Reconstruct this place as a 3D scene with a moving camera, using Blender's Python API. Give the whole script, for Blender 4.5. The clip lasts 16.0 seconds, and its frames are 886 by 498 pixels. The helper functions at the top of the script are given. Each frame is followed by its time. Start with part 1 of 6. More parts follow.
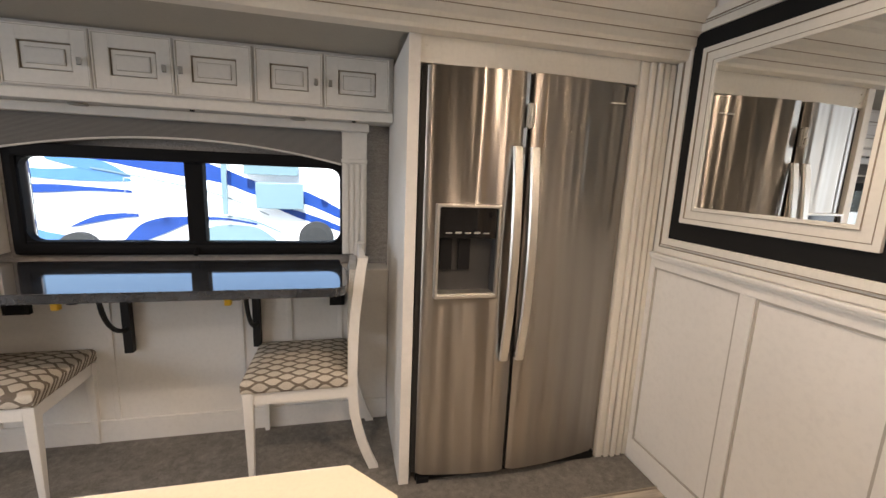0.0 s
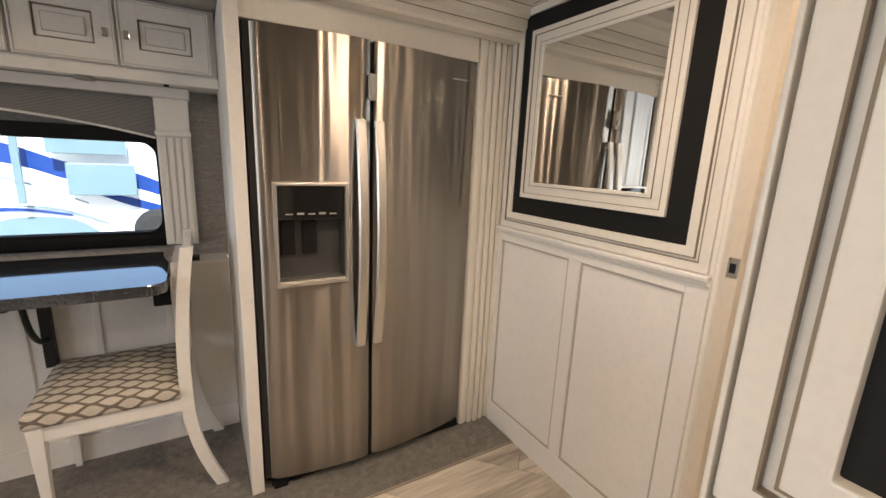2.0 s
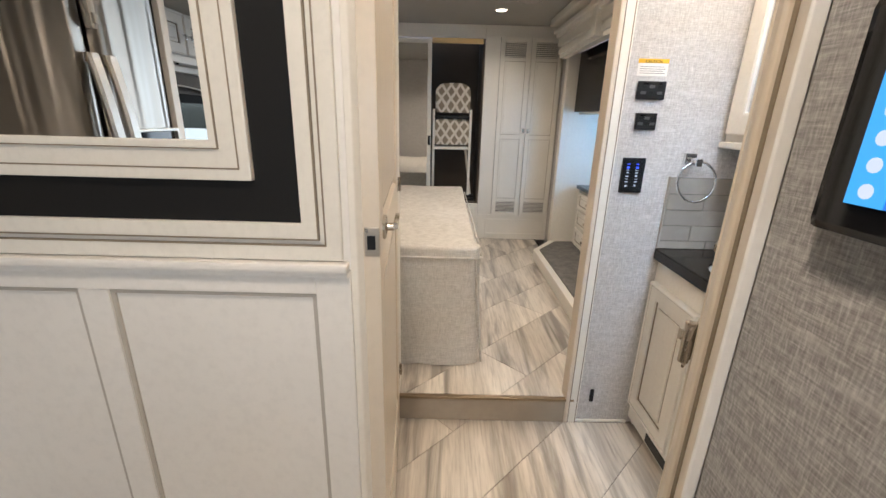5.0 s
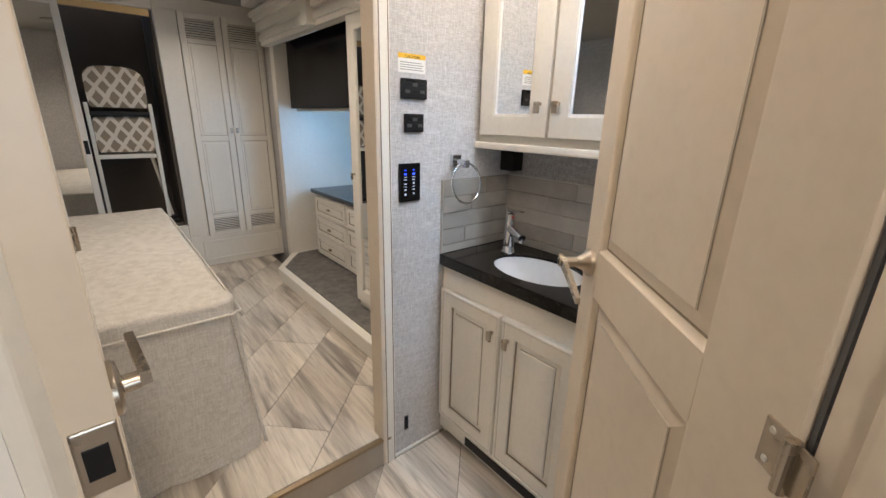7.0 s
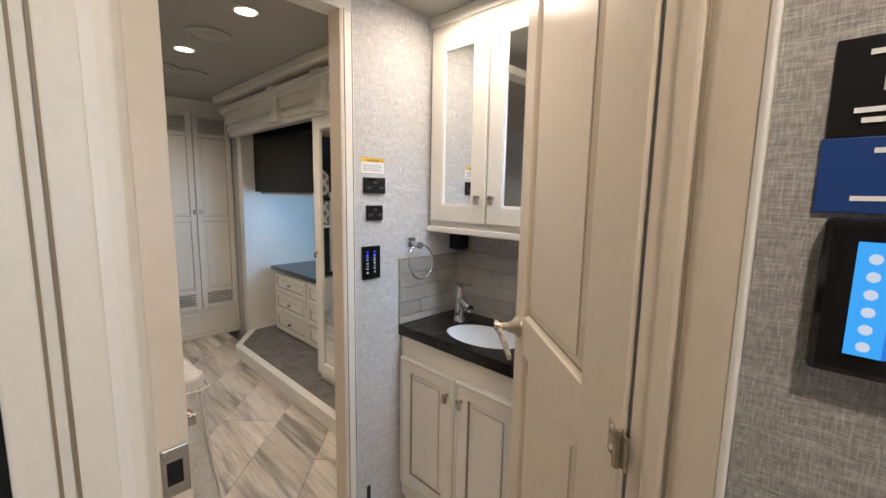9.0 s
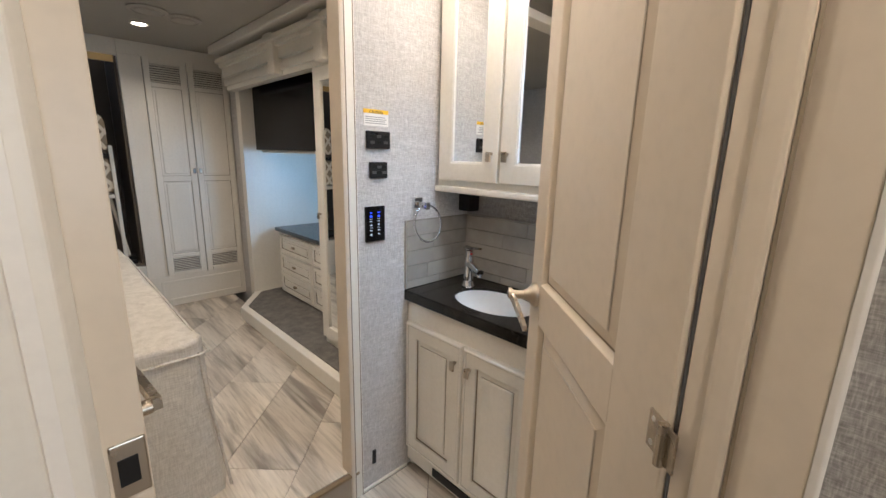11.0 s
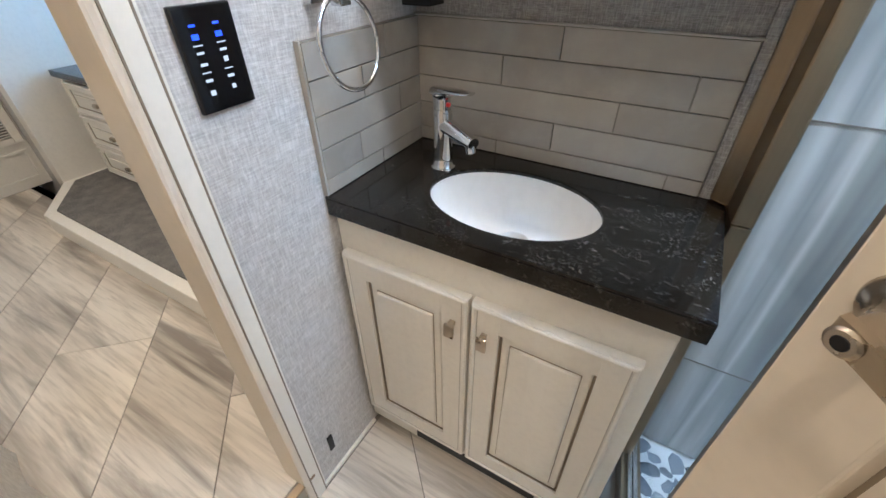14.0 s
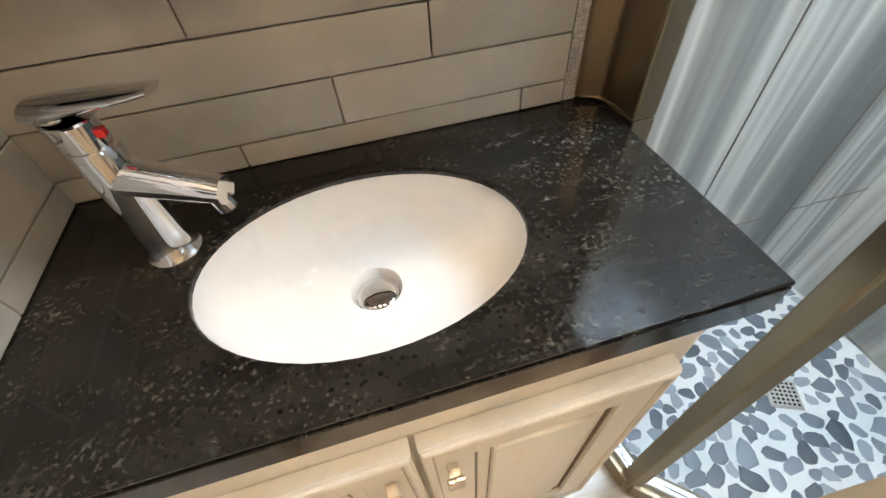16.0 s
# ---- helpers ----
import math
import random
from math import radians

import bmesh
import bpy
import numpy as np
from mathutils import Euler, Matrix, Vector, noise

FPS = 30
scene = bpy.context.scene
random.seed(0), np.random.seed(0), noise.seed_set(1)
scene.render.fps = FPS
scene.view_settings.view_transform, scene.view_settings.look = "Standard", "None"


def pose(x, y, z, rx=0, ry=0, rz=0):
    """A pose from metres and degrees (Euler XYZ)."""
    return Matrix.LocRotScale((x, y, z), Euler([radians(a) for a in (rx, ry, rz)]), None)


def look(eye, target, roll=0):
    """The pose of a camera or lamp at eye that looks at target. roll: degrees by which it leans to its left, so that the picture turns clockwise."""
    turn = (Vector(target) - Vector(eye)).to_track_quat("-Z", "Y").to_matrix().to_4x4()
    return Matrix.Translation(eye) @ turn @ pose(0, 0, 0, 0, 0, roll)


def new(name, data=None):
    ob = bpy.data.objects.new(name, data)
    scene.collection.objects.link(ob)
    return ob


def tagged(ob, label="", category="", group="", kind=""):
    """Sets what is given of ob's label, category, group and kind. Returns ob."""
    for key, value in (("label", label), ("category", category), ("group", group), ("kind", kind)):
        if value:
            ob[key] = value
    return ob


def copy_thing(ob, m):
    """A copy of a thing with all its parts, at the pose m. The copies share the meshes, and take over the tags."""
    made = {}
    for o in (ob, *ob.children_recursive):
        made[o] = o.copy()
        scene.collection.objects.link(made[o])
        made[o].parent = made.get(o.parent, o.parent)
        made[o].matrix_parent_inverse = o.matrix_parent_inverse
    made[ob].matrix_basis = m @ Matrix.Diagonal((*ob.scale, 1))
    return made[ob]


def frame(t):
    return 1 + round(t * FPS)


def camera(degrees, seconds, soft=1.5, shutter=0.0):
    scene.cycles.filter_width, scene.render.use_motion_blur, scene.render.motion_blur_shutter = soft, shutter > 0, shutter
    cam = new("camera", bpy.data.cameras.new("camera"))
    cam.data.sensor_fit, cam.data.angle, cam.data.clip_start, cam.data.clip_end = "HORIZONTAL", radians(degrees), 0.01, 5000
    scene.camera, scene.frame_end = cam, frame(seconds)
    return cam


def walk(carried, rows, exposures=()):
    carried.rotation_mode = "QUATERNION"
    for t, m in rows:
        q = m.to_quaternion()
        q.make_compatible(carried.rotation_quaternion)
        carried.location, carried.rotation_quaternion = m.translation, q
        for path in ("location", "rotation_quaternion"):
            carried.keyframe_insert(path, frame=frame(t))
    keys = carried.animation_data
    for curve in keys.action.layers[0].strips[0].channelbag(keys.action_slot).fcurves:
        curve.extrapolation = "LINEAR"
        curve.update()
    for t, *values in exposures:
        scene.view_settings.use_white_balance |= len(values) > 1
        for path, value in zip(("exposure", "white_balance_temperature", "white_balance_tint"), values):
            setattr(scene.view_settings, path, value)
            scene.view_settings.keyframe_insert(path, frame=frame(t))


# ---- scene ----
cam = camera(94.5, 16.0)
PATH = [
    (0, (0.063, -0.008, 1.364), (0.523, 1.905, 1.009), 2.4),
    (0.5, (0.087, -0.028, 1.359), (0.773, 1.816, 1.001), 2.7),
    (1, (0.099, -0.055, 1.363), (0.919, 1.73, 0.99), 2.8),
    (1.5, (0.113, -0.047, 1.36), (1.023, 1.692, 0.972), 2.7),
    (2, (0.191, 0.016, 1.349), (1.191, 1.696, 0.931), 2.5),
    (2.5, (0.331, 0.118, 1.341), (1.458, 1.706, 0.884), 2.1),
    (3, (0.414, 0.189, 1.328), (1.691, 1.649, 0.838), 1.7),
    (3.5, (0.459, 0.307, 1.329), (1.983, 1.488, 0.799), 1.4),
    (4, (0.54, 0.396, 1.338), (2.272, 1.217, 0.769), 1.2),
    (4.5, (0.607, 0.42, 1.333), (2.472, 0.831, 0.739), 1.3),
    (5, (0.711, 0.428, 1.323), (2.615, 0.418, 0.711), 1.5),
    (5.2, (0.773, 0.433, 1.321), (2.668, 0.269, 0.701), 1.4),
    (7.3, (1.122, 0.546, 1.343), (2.525, -0.765, 0.781), 1.5),
    (7.5, (1.118, 0.562, 1.345), (2.495, -0.791, 0.822), 1.5),
    (8, (1.075, 0.589, 1.371), (2.428, -0.826, 0.962), 1.3),
    (8.5, (0.982, 0.642, 1.402), (2.353, -0.782, 1.096), 1.1),
    (8.7, (0.956, 0.657, 1.406), (2.34, -0.762, 1.139), 1.0),
    (10.8, (0.991, 0.614, 1.395), (2.386, -0.763, 0.998), 1.2),
    (11, (1.031, 0.587, 1.382), (2.416, -0.786, 0.94), 1.4),
    (11.5, (1.14, 0.528, 1.361), (2.485, -0.828, 0.765), 1.4),
    (12, (1.228, 0.466, 1.339), (2.526, -0.858, 0.59), 1.4),
    (12.5, (1.344, 0.351, 1.316), (2.581, -0.946, 0.431), 1.4),
    (13, (1.455, 0.234, 1.293), (2.595, -1.064, 0.284), 1.1),
    (13.5, (1.547, 0.163, 1.27), (2.546, -1.164, 0.156), 0.5),
    (14, (1.704, 0.076, 1.258), (2.512, -1.301, 0.053), -0.6),
    (14.5, (1.806, -0.002, 1.243), (2.367, -1.411, -0.061), -1.8),
    (15, (1.871, -0.105, 1.206), (2.143, -1.522, -0.178), -2.2),
    (15.5, (1.921, -0.241, 1.177), (1.926, -1.618, -0.273), -3.9),
    (16, (1.923, -0.302, 1.157), (1.645, -1.601, -0.338), -5.2),
]
walk(cam, [(t, look(eye, target, roll)) for t, eye, target, roll in PATH],
     [(0, 1.2, 6800, 18), (1.5, 1.2, 6900, 18), (3.0, 1.12, 6950, 17), (3.5, 1.28, 6750, 17), (4.0, 1.36, 6500, 17), (5, 1.16, 6100, 13), (7.5, 0.88, 6050, 13), (8.5, 0.82, 6050, 13), (11.0, 0.84, 6050, 13), (11.5, 0.97, 6000, 13), (12.5, 0.99, 5950, 13), (14.0, 1.2, 5800, 11), (15.0, 1.40, 6650, 11), (16, 1.5, 7250, 13)])
# ---------------------------------------------------------------- light
world = bpy.data.worlds.new("sky")
scene.world = world
world.use_nodes = True
wn = world.node_tree.nodes
sky = wn.new("ShaderNodeTexSky")
sky.sky_type, sky.sun_disc, sky.dust_density = "NISHITA", False, 4.0
sky.sun_elevation, sky.sun_rotation = radians(48), radians(200)
world.node_tree.links.new(sky.outputs[0], wn["Background"].inputs[0])
wn["Background"].inputs[1].default_value = 0.15
sun = new("sun", bpy.data.lights.new("sun", "SUN"))
sun.data.energy, sun.data.angle, sun.data.color = 5.0, radians(0.5), (1.0, 0.95, 0.88)
sun.matrix_world = look((0, -10, 12), (0, 3, 0))


def lamp(name, kind, m, watts, colour, size=0.1, size_y=0.0, spread=180):
    data = bpy.data.lights.new(name, kind)
    data.energy, data.color = watts, colour
    if kind == "AREA":
        data.shape, data.size, data.size_y, data.spread = ("RECTANGLE" if size_y else "DISK"), size, size_y or size, radians(spread)
    else:
        data.shadow_soft_size = size
    ob = new(name, data)
    ob.matrix_world = m
    return ob


WARM = (1.0, 0.82, 0.62)
CEIL = 2.13
# downlights of the ceilings: x, y, watts
DOWNLIGHTS = [(0.75, 0.55, 4.0), (-0.35, 0.62, 2.6), (-1.45, 0.62, 2.6), (0.25, -0.55, 1.4), (-0.75, -0.55, 2.4), (0.20, -1.30, 1.2), (-0.80, -1.30, 2.0), (-2.4, 0.3, 2.4), (2.775, -0.040, 2.5), (3.49, 0.005, 2.4), (4.29, 0.007, 1.6), (3.3, 1.3, 2.5)]
for lx, ly, w in DOWNLIGHTS:
    lamp("downlight_glow", "AREA", pose(lx, ly, CEIL - 0.03), w, WARM, 0.07, 0.0, 160 if lx < 2 else 140)
lamp("bath_glow", "AREA", pose(2.03, -0.45, CEIL - 0.03), 1.3, WARM, 0.07)
lamp("bath_glow", "AREA", pose(1.76, -0.45, CEIL - 0.03), 1.3, WARM, 0.07)
lamp("hall_glow", "AREA", pose(1.75, 0.2, CEIL - 0.03), 2.1, WARM, 0.07)
# sky through the openings
lamp("windscreen_sky", "AREA", look((-3.97, -0.1, 1.35), (0, 0.3, 0.9)), 25, (0.78, 0.91, 1.0), 2.9, 1.2)
lamp("shower_skylight", "AREA", pose(1.05, -0.5, CEIL + 0.05), 10, (0.55, 0.77, 1.0), 0.45, 0.45)
lamp("bedroom_window_sky", "AREA", look((3.45, -1.28, 1.1), (3.9, -0.9, 1.0)), 5, (0.38, 0.68, 1.0), 0.5, 0.5)


# ---------------------------------------------------------------- materials
def nodes_of(name, rough=0.5, metal=0.0, colour=(0.8, 0.8, 0.8)):
    m = bpy.data.materials.new(name)
    m.use_nodes = True
    t = m.node_tree
    b = t.nodes["Principled BSDF"]
    b.inputs["Roughness"].default_value, b.inputs["Metallic"].default_value = rough, metal
    b.inputs["Base Color"].default_value = (*colour, 1)
    return m, t, b


def node(t, kind, **values):
    n = t.nodes.new(kind)
    for k, v in values.items():
        n.inputs[k].default_value = v
    return n


def coords(t, scale=(1, 1, 1), rot=(0, 0, 0), kind="Object"):
    c, mp = t.nodes.new("ShaderNodeTexCoord"), t.nodes.new("ShaderNodeMapping")
    mp.inputs["Scale"].default_value, mp.inputs["Rotation"].default_value = scale, [radians(a) for a in rot]
    t.links.new(c.outputs[kind], mp.inputs[0])
    return mp.outputs[0]


def ramp(t, fac, stops):
    r = t.nodes.new("ShaderNodeValToRGB")
    while len(r.color_ramp.elements) < len(stops):
        r.color_ramp.elements.new(0.5)
    for e, (p, c) in zip(r.color_ramp.elements, stops):
        e.position, e.color = p, (*c, 1)
    t.links.new(fac, r.inputs[0])
    return r.outputs[0]


def mixc(t, a, b, fac, mode="MIX"):
    m = t.nodes.new("ShaderNodeMix")
    m.data_type, m.blend_type = "RGBA", mode
    for sock, v in ((m.inputs[0], fac), (m.inputs[6], a), (m.inputs[7], b)):
        if isinstance(v, (int, float)):
            sock.default_value = v
        elif isinstance(v, tuple):
            sock.default_value = (*v, 1)
        else:
            t.links.new(v, sock)
    return m.outputs[2]


def bump(t, b, height, strength=0.2, distance=0.002):
    n = node(t, "ShaderNodeBump", Strength=strength, Distance=distance)
    t.links.new(height, n.inputs["Height"])
    t.links.new(n.outputs[0], b.inputs["Normal"])


def noisy(t, vec, scale, detail=4.0, rough=0.55):
    n = node(t, "ShaderNodeTexNoise", Scale=scale, Detail=detail, Roughness=rough)
    t.links.new(vec, n.inputs["Vector"])
    return n.outputs["Fac"]


def paint(name, c, rough=0.4, spread=0.06, grain=60, bumpy=0.05, glaze=None):
    """Painted or plain surface: broad drift and fine grain, a light relief."""
    m, t, b = nodes_of(name, rough)
    v = coords(t)
    broad, fine = noisy(t, v, 2.3), noisy(t, v, grain)
    lo, hi = tuple(x * (1 - spread) for x in c), tuple(min(1, x * (1 + spread)) for x in c)
    col = ramp(t, broad, [(0.3, lo), (0.7, hi)])
    col = mixc(t, col, tuple(x * 0.88 for x in c), ramp(t, fine, [(0.45, (0, 0, 0)), (0.8, (0.5, 0.5, 0.5))]))
    if glaze:
        streak = noisy(t, coords(t, (70, 70, 2.5)), 1.0)
        col = mixc(t, col, glaze, ramp(t, streak, [(0.5, (0, 0, 0)), (0.8, (0.12, 0.12, 0.12))]))
    t.links.new(col, b.inputs["Base Color"])
    rr = node(t, "ShaderNodeMapRange", **{"To Min": rough * 0.85, "To Max": min(1, rough * 1.2)})
    t.links.new(broad, rr.inputs[0])
    t.links.new(rr.outputs[0], b.inputs["Roughness"])
    if bumpy:
        bump(t, b, fine, bumpy, 0.001)
    return m


def metal(name, c, rough, stretch=(1, 1, 1), bumpy=0.0):
    m, t, b = nodes_of(name, rough, 1.0, c)
    f = noisy(t, coords(t, stretch), 1.0, 6)
    rr = node(t, "ShaderNodeMapRange", **{"To Min": rough * 0.75, "To Max": rough * 1.3})
    t.links.new(f, rr.inputs[0])
    t.links.new(rr.outputs[0], b.inputs["Roughness"])
    col = ramp(t, f, [(0.3, tuple(x * 0.92 for x in c)), (0.7, c)])
    t.links.new(col, b.inputs["Base Color"])
    if bumpy:
        bump(t, b, f, bumpy, 0.0005)
    return m


def glow(name, c, strength):
    m, t, b = nodes_of(name, 0.4, 0, (0.02, 0.02, 0.02))
    b.inputs["Emission Color"].default_value, b.inputs["Emission Strength"].default_value = (*c, 1), strength
    return m


def weave(name, base, light, dark, scale=1.0, rough=0.85, relief=0.35):
    """Coarse linen-like cloth: crossed threads of uneven tone."""
    m, t, b = nodes_of(name, rough)
    h1 = noisy(t, coords(t, (320 * scale, 320 * scale, 45 * scale)), 1.0, 3)
    h2 = noisy(t, coords(t, (40 * scale, 40 * scale, 380 * scale)), 1.0, 3)
    slub = noisy(t, coords(t, (9 * scale, 9 * scale, 60 * scale)), 1.0, 3)
    col = ramp(t, h1, [(0.38, dark), (0.55, base), (0.7, light)])
    col = mixc(t, col, ramp(t, h2, [(0.36, dark), (0.55, base), (0.72, light)]), 0.5)
    col = mixc(t, col, light, ramp(t, slub, [(0.52, (0, 0, 0)), (0.75, (0.35, 0.35, 0.35))]))
    t.links.new(col, b.inputs["Base Color"])
    add = t.nodes.new("ShaderNodeMath")
    t.links.new(h1, add.inputs[0])
    t.links.new(h2, add.inputs[1])
    bump(t, b, add.outputs[0], relief, 0.0015)
    return m


WHITE = paint("glazed_white_paint", (0.79, 0.76, 0.69), 0.32, 0.04, 70, 0.04, (0.62, 0.56, 0.46))
WHITE_LOW = paint("white_panel_paint", (0.81, 0.79, 0.75), 0.35, 0.03, 50, 0.04)
CREAM = paint("cream_door_paint", (0.68, 0.60, 0.49), 0.30, 0.03, 40, 0.03)
# faint glaze on doors; on the wainscot beads a painted shadow line
SOFT_GLAZE_SHADE = paint("pale_glaze_shadow", (0.46, 0.43, 0.38), 0.5, 0.1, 60, 0.0)
GLAZE = paint("brown_glaze_line", (0.25, 0.20, 0.14), 0.5, 0.2, 60, 0.0)
CEILING = paint("ceiling_vinyl", (0.39, 0.375, 0.335), 0.7, 0.05, 90, 0.1)
CHARCOAL = paint("charcoal_panel", (0.012, 0.012, 0.012), 0.55, 0.15, 120, 0.15)
FABRIC = weave("grey_linen_wallcovering", (0.36, 0.345, 0.33), (0.56, 0.54, 0.51), (0.21, 0.20, 0.19), 1.6)
FABRIC_PALE = weave("pale_linen_wallcovering", (0.56, 0.545, 0.53), (0.74, 0.72, 0.70), (0.40, 0.385, 0.37), 1.1)
LINEN = weave("oatmeal_bed_linen", (0.59, 0.56, 0.505), (0.68, 0.65, 0.59), (0.45, 0.42, 0.37), 0.7, 0.9, 0.5)
# for unseen closing walls: dark so the steel reflects less and bounce drops
FABRIC_UNSEEN_DARK = weave("dark_unseen_wallcovering", (0.115, 0.10, 0.085), (0.20, 0.18, 0.155), (0.06, 0.052, 0.045), 1.2)
CARPET = weave("taupe_carpet", (0.19, 0.178, 0.16), (0.28, 0.262, 0.235), (0.12, 0.112, 0.10), 0.9, 0.95, 0.7)
CARPET_DARK = weave("grey_carpet", (0.17, 0.16, 0.145), (0.25, 0.235, 0.21), (0.10, 0.095, 0.09), 0.5, 0.95, 0.7)


def brushed_door():
    """Stainless sheet brushed across, so that highlights draw out into upright streaks; slow waves in the sheet."""
    m, t, b = nodes_of("brushed_stainless_steel", 0.3, 1.0, (0.50, 0.465, 0.42))
    tan = t.nodes.new("ShaderNodeTangent")
    tan.direction_type, tan.axis = "RADIAL", "Z"
    t.links.new(tan.outputs[0], b.inputs["Tangent"])
    b.inputs["Anisotropic"].default_value, b.inputs["Anisotropic Rotation"].default_value = 1.0, 0.25
    broad = noisy(t, coords(t, (13, 13, 0.55), (0, 8, 0)), 1.0, 1)
    fine = noisy(t, coords(t, (3, 3, 900)), 1.0, 2)
    t.links.new(ramp(t, broad, [(0.3, (0.34, 0.312, 0.28)), (0.7, (0.40, 0.368, 0.33))]), b.inputs["Base Color"])
    rr = node(t, "ShaderNodeMapRange", **{"To Min": 0.27, "To Max": 0.33})
    t.links.new(fine, rr.inputs[0])
    t.links.new(rr.outputs[0], b.inputs["Roughness"])
    b1 = node(t, "ShaderNodeBump", Strength=0.8, Distance=0.016)
    t.links.new(broad, b1.inputs["Height"])
    b2 = node(t, "ShaderNodeBump", Strength=0.04, Distance=0.0005)
    t.links.new(fine, b2.inputs["Height"])
    t.links.new(b1.outputs[0], b2.inputs["Normal"])
    t.links.new(b2.outputs[0], b.inputs["Normal"])
    return m


STEEL = brushed_door()
STEEL_BRIGHT = metal("bright_brushed_handle", (0.80, 0.77, 0.72), 0.36, (300, 300, 3))
NICKEL = metal("satin_nickel", (0.50, 0.44, 0.36), 0.27, (12, 12, 12))
BRASS = metal("brass_toned_track", (0.72, 0.52, 0.26), 0.35, (4, 200, 200))
CHROME = metal("polished_chrome", (0.78, 0.78, 0.79), 0.05, (10, 10, 10))
BRONZE = metal("dark_bronze_frame", (0.34, 0.265, 0.18), 0.36, (200, 200, 4))
BLACK = paint("black_plastic", (0.012, 0.012, 0.013), 0.35, 0.2, 90, 0.05)
BLACK_IRON = paint("black_painted_steel", (0.015, 0.015, 0.015), 0.45, 0.2, 90, 0.1)
BLACK_GLOSS = paint("gloss_black_glass", (0.008, 0.008, 0.009), 0.06, 0.1, 50, 0.0)
TV_GLASS = paint("dark_screen_glass", (0.006, 0.005, 0.005), 0.12, 0.1, 50, 0.0)
TV_GLASS.node_tree.nodes["Principled BSDF"].inputs["Specular IOR Level"].default_value = 0.12
# brown-grey interiors, with the shade inside them put into the colour
RECESS_SHADE = paint("shaded_closet_lining", (0.11, 0.095, 0.08), 0.8, 0.15, 60, 0.1)
PORCELAIN = paint("white_porcelain", (0.76, 0.745, 0.72), 0.10, 0.01, 40, 0.0)
YELLOW = paint("yellow_tag_plastic", (0.85, 0.50, 0.02), 0.45, 0.05, 60, 0.0)
PAPER = paint("white_sticker", (0.82, 0.80, 0.76), 0.6, 0.03, 60, 0.0)
PRINT = paint("grey_print", (0.30, 0.29, 0.28), 0.6, 0.05, 60, 0.0)
BUTTON = paint("dark_grey_button", (0.06, 0.06, 0.06), 0.5, 0.05, 60, 0.0)
WHITE_PRINT = paint("white_print", (0.8, 0.8, 0.8), 0.5, 0.02, 60, 0.0)
BLUE_CARD = paint("blue_printed_card", (0.012, 0.05, 0.22), 0.4, 0.05, 60, 0.0)
RED = paint("red_dot", (0.6, 0.02, 0.02), 0.4, 0.05, 60, 0.0)
RUBBER = paint("black_rubber", (0.02, 0.02, 0.02), 0.8, 0.2, 90, 0.1)
# pale wall; the bluish window light on it is partly mixed into the colour
BLUE_LIT_WALL = paint("blue_lit_wall_panel", (0.40, 0.52, 0.64), 0.5, 0.03, 60, 0.05)
DARK_TOP = paint("dark_laminate_top", (0.035, 0.038, 0.045), 0.25, 0.2, 50, 0.02)
GAP_SHADE = paint("shadowed_gap_grey", (0.17, 0.18, 0.20), 0.7, 0.1, 40, 0.05)
SPEAKER = paint("grey_vent_plastic", (0.42, 0.40, 0.36), 0.6, 0.05, 60, 0.05)
NICHE = paint("dark_grey_niche", (0.055, 0.055, 0.056), 0.4, 0.1, 60, 0.0)
SOLID_TOP = paint("cream_solid_surface", (0.80, 0.73, 0.58), 0.18, 0.03, 160, 0.0)
GROUT = paint("pale_grout", (0.20, 0.18, 0.155), 0.9, 0.1, 120, 0.2)
RISER = paint("taupe_riser", (0.36, 0.31, 0.25), 0.4, 0.15, 30, 0.1)
GROUT_DARK = paint("tile_grout", (0.27, 0.245, 0.21), 0.9, 0.1, 120, 0.2)
LED = glow("lit_led_lens", (1.0, 0.86, 0.68), 7.0)
BLUE_LED = glow("blue_backlit_icon", (0.02, 0.07, 1.0), 1.2)
WHITE_LED = glow("white_backlit_icon", (0.72, 0.8, 0.9), 0.45)
SCREEN_BLUE = glow("lit_blue_touchscreen", (0.03, 0.22, 0.80), 0.45)
SCREEN_CYAN = glow("lit_cyan_menu", (0.05, 0.42, 0.95), 0.5)

for dull, level in ((CHARCOAL, 0.2), (BLACK, 0.25), (BLACK_IRON, 0.3)):
    dull.node_tree.nodes["Principled BSDF"].inputs["Specular IOR Level"].default_value = level
MIRROR, _t, _b = nodes_of("mirror_silver", 0.01, 1.0, (0.86, 0.87, 0.86))
GLASS, _t, _b = nodes_of("clear_glass", 0.0, 0.0, (0.95, 0.98, 1.0))
_b.inputs["Transmission Weight"].default_value, _b.inputs["IOR"].default_value = 1.0, 1.1

TINTED, _t, _b = nodes_of("blue_tinted_glass", 0.0, 0.0, (0.70, 0.86, 0.96))
_b.inputs["Transmission Weight"].default_value, _b.inputs["IOR"].default_value = 1.0, 1.1


